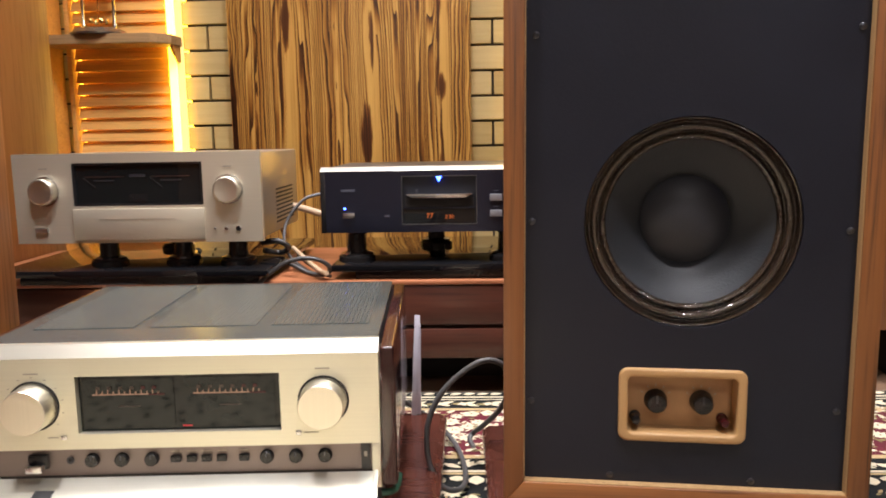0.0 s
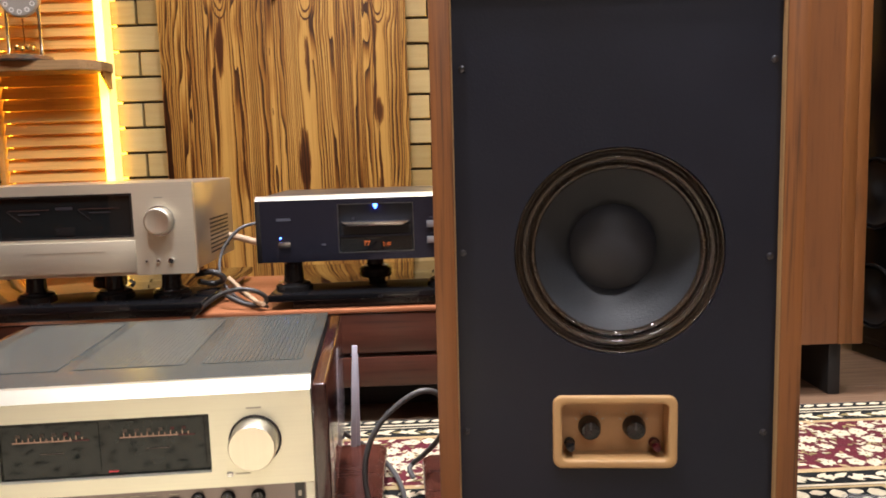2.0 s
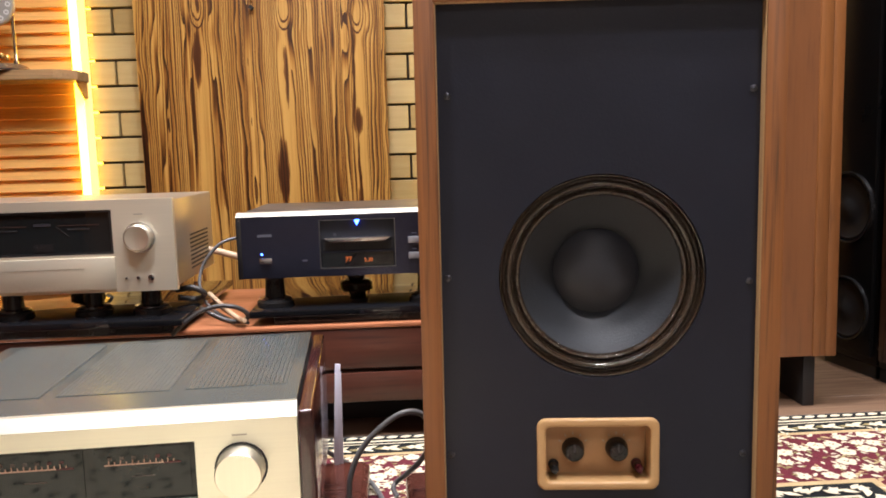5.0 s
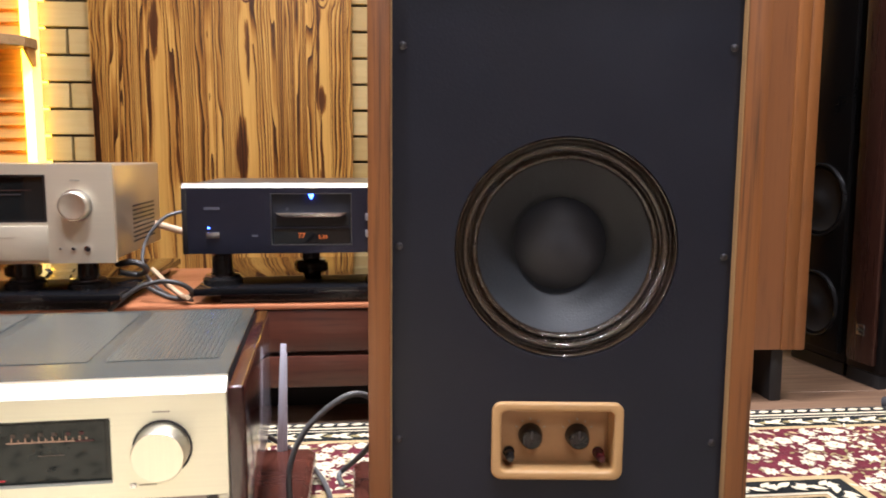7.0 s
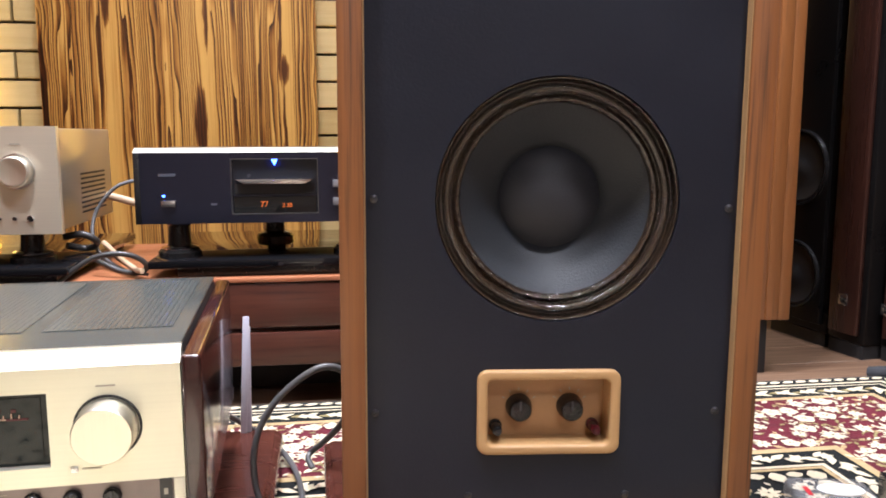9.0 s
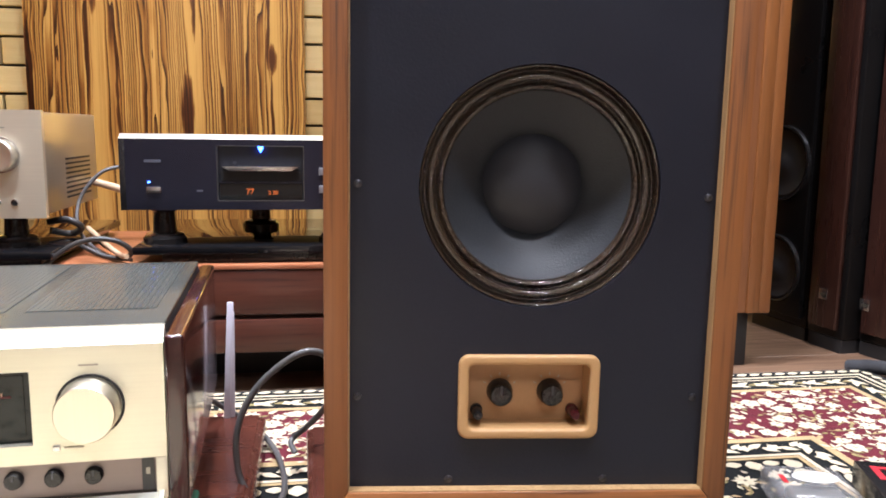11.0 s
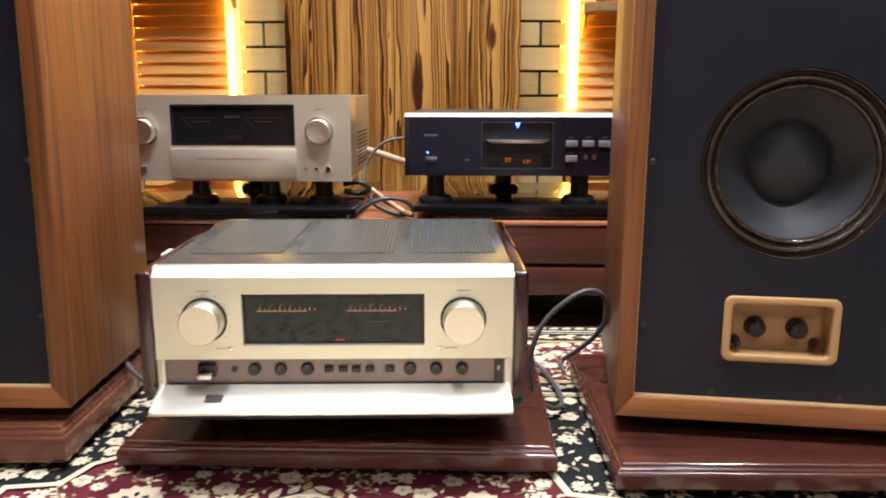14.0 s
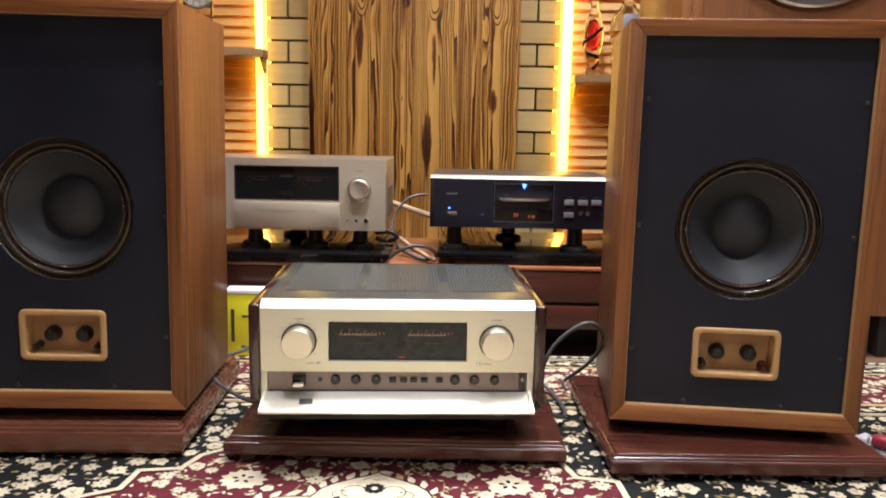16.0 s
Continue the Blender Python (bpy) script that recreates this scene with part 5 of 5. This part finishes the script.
def petal(weave, x, y, a, l, w, point=0.6):
    c, s = math.cos(a), math.sin(a)
    pts = [(0, -0.12 * w), (0.35 * l, -0.5 * w), (0.7 * l, -0.5 * w * point), (l, 0), (0.7 * l, 0.5 * w * point), (0.35 * l, 0.5 * w), (0, 0.12 * w)]
    weave.shape([(x + u * c - v * s, y + u * s + v * c) for u, v in pts])


def blot(weave, x, y, r, n=8, lobes=0.12):
    a0 = dice.random() * 6
    weave.shape([(x + r * (1 + lobes * (-1) ** k) * math.cos(a0 + 2 * math.pi * k / n), y + r * (1 + lobes * (-1) ** k) * math.sin(a0 + 2 * math.pi * k / n)) for k in range(n)])


edge, ground, red, tan, cream, dark, olive = Weave(1), Weave(2), Weave(3), Weave(4), Weave(5), Weave(6), Weave(4.5)
part("pile", box(RX0 - 0.012, RX1 + 0.012, RY0 - 0.012, RY1 + 0.012, -0.012, RUG_Z, 0.003), RUG_EDGE, rug, "grey bound edge of the rug")
ground.shape([(RX0, RY0), (RX1, RY0), (RX1, RY1), (RX0, RY1)], False)
frame_band(cream, 0.030, 0.037)
frame_band(cream, 0.046, 0.050)
frame_band(tan, 0.094, 0.106)
frame_band(red, 0.106, 0.312)
frame_band(tan, 0.312, 0.326)
frame_band(cream, 0.372, 0.379)
frame_band(tan, 0.379, 0.386)


def along_frame(inset, step):
    """Points and headings along a rectangle at that distance from the rug's edge."""
    x0, x1, y0, y1 = RX0 + inset, RX1 - inset, RY0 + inset, RY1 - inset
    for ax, ay, bx, by in ((x0, y1, x1, y1), (x1, y1, x1, y0), (x1, y0, x0, y0), (x0, y0, x0, y1)):
        l = math.hypot(bx - ax, by - ay)
        n = int(l / step)
        for k in range(n):
            t = (k + 0.5) / n
            yield ax + (bx - ax) * t, ay + (by - ay) * t, math.atan2(by - ay, bx - ax), k


for x, y, a, k in along_frame(0.017, 0.026):
    petal(cream, x - 0.011 * math.cos(a), y - 0.011 * math.sin(a), a + 0.25, 0.024, 0.013, 0.9)
for x, y, a, k in along_frame(0.072, 0.047):
    w = 1 if k % 2 else -1
    petal(cream, x - 0.02 * math.cos(a), y - 0.02 * math.sin(a), a + 0.5 * w, 0.030, 0.014)
    petal(cream, x - 0.02 * math.cos(a), y - 0.02 * math.sin(a), a - 0.6 * w, 0.024, 0.012)
    petal(olive, x, y, a + 0.15 * w, 0.030, 0.012)
    blot(cream, x + 0.022 * math.cos(a), y + 0.022 * math.sin(a), 0.009, 8, 0.25)
for x, y, a, k in along_frame(0.349, 0.046):
    w = 1 if k % 2 else -1
    petal(cream, x - 0.02 * math.cos(a), y - 0.02 * math.sin(a), a + 0.5 * w, 0.030, 0.014)
    petal(cream, x, y, a - 0.7 * w, 0.026, 0.012)
    blot(cream, x + 0.018 * math.cos(a), y + 0.018 * math.sin(a), 0.010, 10, 0.25)
for x, y, a, k in along_frame(0.393, 0.028):
    petal(cream, x, y, a - math.pi / 2, 0.030 if k % 2 else 0.018, 0.024, 0.9)


def daisy(x, y, r, petals, core=True):
    a0 = dice.random() * 6
    for k in range(petals):
        petal(cream, x, y, a0 + 2 * math.pi * k / petals + dice.uniform(-0.1, 0.1), r * dice.uniform(0.85, 1.1), r * 4.0 / petals, 0.75)
    if core:
        blot(tan if dice.random() < 0.5 else cream, x, y, r * 0.25)
        blot(dark, x, y, r * 0.13, 6)


def rosette(x, y, r):
    a0 = dice.random() * 6
    for k in range(5):
        a = a0 + 2 * math.pi * k / 5
        blot(cream, x + 0.55 * r * math.cos(a), y + 0.55 * r * math.sin(a), 0.46 * r, 9, 0.05)
    blot(tan, x, y, 0.25 * r)
    for k in range(3):
        a = a0 + 2.1 * k
        blot(dark, x + 0.22 * r * math.cos(a), y + 0.22 * r * math.sin(a), 0.10 * r, 5)


def sprig(x, y, a, l):
    """A curved stem with leaves."""
    bend, px, py, pts = dice.uniform(-1.2, 1.2), x, y, [(x, y)]
    for k in range(6):
        aa = a + bend * k / 5
        px, py = px + l / 6 * math.cos(aa), py + l / 6 * math.sin(aa)
        pts.append((px, py))
        if k in (1, 3, 4):
            w = 1 if k % 2 else -1
            petal(cream if dice.random() < 0.6 else tan, px, py, aa + 0.8 * w, l * 0.36, l * 0.15)
    ribbon(olive, pts, 0.0028, False)
    petal(cream, px, py, a + bend, l * 0.4, l * 0.18)


def half_outline(half):
    top = [(MID_X + dx, y) for dx, y in half] + [(MID_X - dx, y) for dx, y in reversed(half)]
    low = [(x, 2 * MID_Y - y) for x, y in reversed(top)]
    return [p for p in top if p[1] >= MID_Y], top, low


FIELD = [(0.0, 1.02), (0.10, 0.99), (0.16, 0.93), (0.22, 0.90), (0.27, 0.885), (0.305, 0.855), (0.322, 0.800), (0.386, 0.788), (0.390, 0.722), (0.450, 0.685), (0.52, 0.62), (0.56, 0.54), (0.63, 0.50), (0.66, 0.42), (0.74, 0.36), (0.78, 0.24), (0.80, 0.13)]
HEART = [(0.0, 0.804), (0.012, 0.792), (0.034, 0.780), (0.064, 0.761), (0.083, 0.740), (0.094, 0.712), (0.112, 0.7125), (0.138, 0.710), (0.163, 0.699), (0.180, 0.680), (0.188, 0.650), (0.215, 0.62), (0.25, 0.58), (0.30, 0.52), (0.33, 0.40), (0.38, 0.30), (0.40, 0.13)]


def whole(half):
    east = [(MID_X + dx, y) for dx, y in half]
    east += [(x, 2 * MID_Y - y) for x, y in reversed(east[:-1])]
    west = [(2 * MID_X - x, y) for x, y in reversed(east[1:-1])]
    return east + west


def inside(x, y, poly):
    hit = False
    for (x0, y0), (x1, y1) in zip(poly, poly[1:] + poly[:1]):
        if (y0 > y) != (y1 > y) and x < (x1 - x0) * (y - y0) / (y1 - y0) + x0:
            hit = not hit
    return hit


field, heart = whole(FIELD), whole(HEART)
red.shape(field, False)
cream.shape(heart, False)


def outline(weave, pts, width):
    """A closed line of even width with mitred corners."""
    n, rims = len(pts), []
    for k in range(n):
        (ax, ay), (bx, by), (cx, cy) = pts[k - 1], pts[k], pts[(k + 1) % n]
        u, v = Vector((bx - ax, by - ay)).normalized(), Vector((cx - bx, cy - by)).normalized()
        m = Vector((-u.y - v.y, u.x + v.x)).normalized()
        w = width / 2 / max(0.5, m.dot(Vector((-u.y, u.x))))
        rims.append(((bx + m.x * w, by + m.y * w), (bx - m.x * w, by - m.y * w)))
    for k in range(n):
        (p, q), (r, t) = rims[k], rims[(k + 1) % n]
        weave.shape([p, q, t, r], False)


def clear_of(x, y, poly, gap):
    for (x0, y0), (x1, y1) in zip(poly, poly[1:] + poly[:1]):
        if min(x0, x1) - gap < x < max(x0, x1) + gap and min(y0, y1) - gap < y < max(y0, y1) + gap:
            l2 = (x1 - x0) ** 2 + (y1 - y0) ** 2 or 1
            t = max(0, min(1, ((x - x0) * (x1 - x0) + (y - y0) * (y1 - y0)) / l2))
            if math.hypot(x - x0 - t * (x1 - x0), y - y0 - t * (y1 - y0)) < gap:
                return False
    return True


border = Weave(7)
outline(border, field, 0.0105)
outline(dark, heart, 0.0024)
# leaves standing round the medallion, leaning to its tips
left_over = 0.0
for k, (x, y) in enumerate(heart):
    x1, y1 = heart[(k + 1) % len(heart)]
    l = math.hypot(x1 - x, y1 - y)
    ux, uy = (x1 - x) / l, (y1 - y) / l
    lean = -1 if (x - MID_X) * (y - MID_Y) > 0 else 1
    while left_over < l:
        px, py = x + ux * left_over - uy * 0.003, y + uy * left_over + ux * 0.003
        a = math.atan2(0.62 * ux + 0.78 * lean * uy, -0.62 * uy + 0.78 * lean * ux)
        petal(cream if dice.random() < 0.7 else tan, px, py, a, dice.uniform(0.024, 0.032), 0.0135)
        left_over += 0.0235
    left_over -= l
PALMETTES = [(MID_X + sx * 0.212, my) for sx in (-1, 1) for my in (0.768, 2 * MID_Y - 0.768)]


def palmette(x, y, r):
    """A large full blossom with a few dark dashes at its heart."""
    for k in range(13):
        petal(cream, x, y, 2 * math.pi * k / 13, r * dice.uniform(0.9, 1.1), r * 0.55, 0.95)
    for k in range(5):
        a = 0.5 + 1.2 * k
        petal(dark, x + 0.2 * r * math.cos(a), y + 0.15 * r * math.sin(a), a, 0.30 * r, 0.17 * r, 0.9)


for x, y in PALMETTES:
    palmette(x, y, 0.038)


def scatter(x0, x1, y0, y1, gap, allowed):
    """Points no closer than gap, where allowed."""
    kept, cells = [], {}
    tries = int((x1 - x0) * (y1 - y0) / gap ** 2 * 6)
    for _ in range(tries):
        x, y = dice.uniform(x0, x1), dice.uniform(y0, y1)
        cx, cy = int(x // gap), int(y // gap)
        if not allowed(x, y):
            continue
        if any((x - p) ** 2 + (y - q) ** 2 < gap * gap for i in (-1, 0, 1) for j in (-1, 0, 1) for p, q in cells.get((cx + i, cy + j), ())):
            continue
        cells.setdefault((cx, cy), []).append((x, y))
        kept.append((x, y))
    return kept


def motif(x, y, size):
    roll = dice.random()
    if roll < 0.36:
        daisy(x, y, size * dice.uniform(0.75, 1.1), dice.choice((8, 9, 10)))
    elif roll < 0.62:
        rosette(x, y, size * dice.uniform(0.6, 1.0))
    else:
        sprig(x, y, dice.random() * 6.3, size * dice.uniform(1.6, 2.4))
    if dice.random() < 0.7:
        a = dice.random() * 6.3
        petal(cream, x + size * 1.15 * math.cos(a), y + size * 1.15 * math.sin(a), a + 1.2, size * 0.7, size * 0.3)


for x, y in scatter(RX0 + 0.44, RX1 - 0.44, RY0 + 0.44, RY1 - 0.43, 0.0325, lambda x, y: not inside(x, y, field) and clear_of(x, y, field, 0.018)):
    motif(x, y, 0.0185)
for x, y in scatter(MID_X - 0.8, MID_X + 0.8, 2 * MID_Y - 1.02, 1.02, 0.0285, lambda x, y: inside(x, y, field) and not inside(x, y, heart) and clear_of(x, y, field, 0.018) and clear_of(x, y, heart, 0.030) and all(math.hypot(x - p, y - q) > 0.052 for p, q in PALMETTES)):
    motif(x, y, 0.0175)
def in_band(x, y):
    gap = min(x - RX0, RX1 - x, y - RY0, RY1 - y)
    return 0.122 < gap < 0.298


for x, y in scatter(RX0, RX1, RY0, RY1, 0.0275, in_band):
    motif(x, y, 0.0185)
for inset in (0.120, 0.300):
    for x, y, a, k in along_frame(inset, 0.024):
        petal(cream if k % 3 else tan, x, y, a + (0.7 if k % 2 else -0.7), 0.020, 0.010)
for x, y in scatter(MID_X - 0.4, MID_X + 0.4, 2 * MID_Y - 0.8, 0.8, 0.036, lambda x, y: inside(x, y, heart) and clear_of(x, y, heart, 0.02) and y < 0.64):
    bow = dice.choice((-1, 1))
    ribbon(tan, [(x + bow * 0.016 * math.cos(q * 0.8) - 0.01, y + 0.016 * math.sin(q * 0.8)) for q in range(6)], 0.0026, False)
    for k in range(3):
        petal(dark, x, y, dice.random() * 6.3, 0.014, 0.008)
    blot(tan, x + 0.012, y, 0.006)
    ribbon(olive, [(x, y), (x + dice.uniform(-0.03, 0.03), y + 0.015), (x + dice.uniform(-0.03, 0.03), y + 0.03)], 0.002, False)
def leaves(x0, x1, y0, y1, gap, allowed, size):
    for x, y in scatter(x0, x1, y0, y1, gap, allowed):
        petal(cream if dice.random() < 0.6 else (tan if dice.random() < 0.5 else olive), x, y, dice.random() * 6.3, size * dice.uniform(0.7, 1.2), size * 0.45)


leaves(RX0, RX1, RY0, RY1, 0.0165, in_band, 0.015)
leaves(MID_X - 0.8, MID_X + 0.8, 2 * MID_Y - 1.02, 1.02, 0.0185, lambda x, y: inside(x, y, field) and not inside(x, y, heart) and clear_of(x, y, field, 0.012) and clear_of(x, y, heart, 0.030) and all(math.hypot(x - p, y - q) > 0.044 for p, q in PALMETTES), 0.013)
leaves(RX0 + 0.42, RX1 - 0.42, RY0 + 0.42, RY1 - 0.42, 0.0215, lambda x, y: not inside(x, y, field) and clear_of(x, y, field, 0.012), 0.014)
# medallion tip: a dark rosette, thin scrolls and pairs of dark leaves
for k in range(10):
    a = 2 * math.pi * k / 10
    petal(dark, MID_X + 0.005 * math.cos(a), 0.745 + 0.006 * math.sin(a), a, 0.013, 0.0085, 0.9)
for sx in (-1, 1):
    for cx, cy, r, a0, a1 in ((0.030, 0.733, 0.020, 2.6, -1.2), (0.050, 0.722, 0.013, 2.4, -1.5), (0.010, 0.770, 0.010, 2.8, 0.2), (0.075, 0.690, 0.018, 0.4, 3.6), (0.125, 0.668, 0.016, 0.2, 3.3)):
        ribbon(dark, [(MID_X + sx * (cx + r * math.cos(a0 + (a1 - a0) * q / 8)), cy + r * math.sin(a0 + (a1 - a0) * q / 8)) for q in range(9)], 0.0012, False)
    for cx, cy, a in ((0.057, 0.703, 2.6), (0.040, 0.684, 0.4), (0.130, 0.684, 0.9), (0.102, 0.672, 2.9), (0.155, 0.662, 0.7), (0.068, 0.660, 1.6)):
        for turn in (-0.55, 0.55):
            h = a + turn
            petal(dark, MID_X + sx * cx, cy, h if sx > 0 else math.pi - h, 0.014, 0.0075, 0.9)
    petal(tan, MID_X + sx * 0.100, 0.690, math.pi / 2, 0.014, 0.010)
olive.z = RUG_Z + 0.0008 * 5.5
ground.link("black_field", RUG_BLACK)
red.link("burgundy_field", RUG_RED)
tan.link("tan_pattern", RUG_TAN, "stuff")
cream.link("cream_pattern", RUG_CREAM, "stuff")
border.link("cream_outline", RUG_CREAM)
olive.link("olive_pattern", RUG_OLIVE, "stuff")
dark.link("black_pattern", RUG_BLACK, "stuff")

part("curled_corner", tube([(1.09, 1.545, -0.006), (1.115, 1.50, 0.006), (1.128, 1.44, 0.014), (1.135, 1.34, 0.014), (1.130, 1.20, 0.004), (1.12, 1.05, -0.010)], 0.014, 12), RUG_EDGE, rug, "dark grey rug edge curling up")

# ---- bricks, then planks ----
BL, BH, JOINT = 0.239, 0.0832, 0.008
full = finish("brick", box(-BL / 2 + JOINT / 2, BL / 2 - JOINT / 2, -0.022, 0, -BH / 2 + JOINT / 2, BH / 2 - JOINT / 2, 0.002, 1), BRICK)
loose = []
wall_floor = 0.628 - 8 * BH
for row in range(32):
    z = wall_floor + BH * (row + 0.5)
    if z > CEILING - BH:
        break
    shift = 0.0 if row % 2 == 0 else BL / 2
    for col in range(-7, 14):
        x = -0.880 - BL / 2 + shift + BL * col
        if x - BL / 2 < ROOM_W or x + BL / 2 > ROOM_E:
            continue
        near = (-0.985 < x + BL / 2 and x - BL / 2 < -0.76) or (-0.02 < x + BL / 2 and x - BL / 2 < 0.20)
        if near:
            x0, x1 = x - BL / 2 + JOINT / 2, x + BL / 2 - JOINT / 2
            c0, c1 = (max(x0, -0.976), x1) if x < -0.4 else (x0, min(x1, 0.165))
            if c1 - c0 < 0.02:
                continue
            if (c0, c1) == (x0, x1):
                me, xm = full, x
            else:
                xm = (c0 + c1) / 2
                me = finish("brick", box(c0 - xm, c1 - xm, -0.022, 0, -BH / 2 + JOINT / 2, BH / 2 - JOINT / 2, 0.002, 1), BRICK)
            ob = new("brick", me)
            ob.parent, ob.matrix_basis = wall_north, pose(xm, ROOM_N - 0.001 - dice.random() * 0.0015, z)
        elif not (-1.35 < x < 0.6):
            loose.append((x, z))
verts, faces = [], []
for x, z in loose:
    n = len(verts)
    x0, x1, z0, z1 = x - BL / 2 + JOINT / 2, x + BL / 2 - JOINT / 2, z - BH / 2 + JOINT / 2, z + BH / 2 - JOINT / 2
    verts += [(x0, ROOM_N - 0.022, z0), (x1, ROOM_N - 0.022, z0), (x1, ROOM_N - 0.022, z1), (x0, ROOM_N - 0.022, z1), (x0, ROOM_N, z0), (x1, ROOM_N, z0), (x1, ROOM_N, z1), (x0, ROOM_N, z1)]
    faces += [(n, n + 1, n + 2, n + 3), (n, n + 4, n + 5, n + 1), (n + 1, n + 5, n + 6, n + 2), (n + 2, n + 6, n + 7, n + 3), (n + 3, n + 7, n + 4, n)]
me = bpy.data.meshes.new("outer_bricks")
me.from_pydata(verts, [], faces)
me.materials.append(BRICK)
rest = new("outer_bricks", me)
rest.parent = wall_north
tagged(rest, "cream bricks", "", "", "stuff")

floor_ob = bpy.data.objects["floor"]
PW, PL = 0.125, 0.92
plank = finish("plank", box(-PL / 2 + 0.0006, PL / 2 - 0.0006, -PW / 2 + 0.0006, PW / 2 - 0.0006, -0.0019, 0, 0.0005, 1), FLOOR_WOOD)
for row in range(int((ROOM_N - ROOM_S) / PW)):
    for col in range(-1, 6):
        x = ROOM_W + PL * (col + 0.5) + (0.37 * row % 1) * PL
        x0, x1 = max(x - PL / 2, ROOM_W), min(x + PL / 2, ROOM_E)
        if x1 - x0 < 0.05:
            continue
        me = plank
        if x1 - x0 < PL - 0.001:
            x = (x0 + x1) / 2
            me = finish("plank", box(x0 - x + 0.0006, x1 - x - 0.0006, -PW / 2 + 0.0006, PW / 2 - 0.0006, -0.0019, 0, 0.0005, 1), FLOOR_WOOD)
        ob = new("plank", me)
        ob.parent, ob.matrix_basis = floor_ob, pose(x, ROOM_S + PW * (row + 0.5), -0.012)
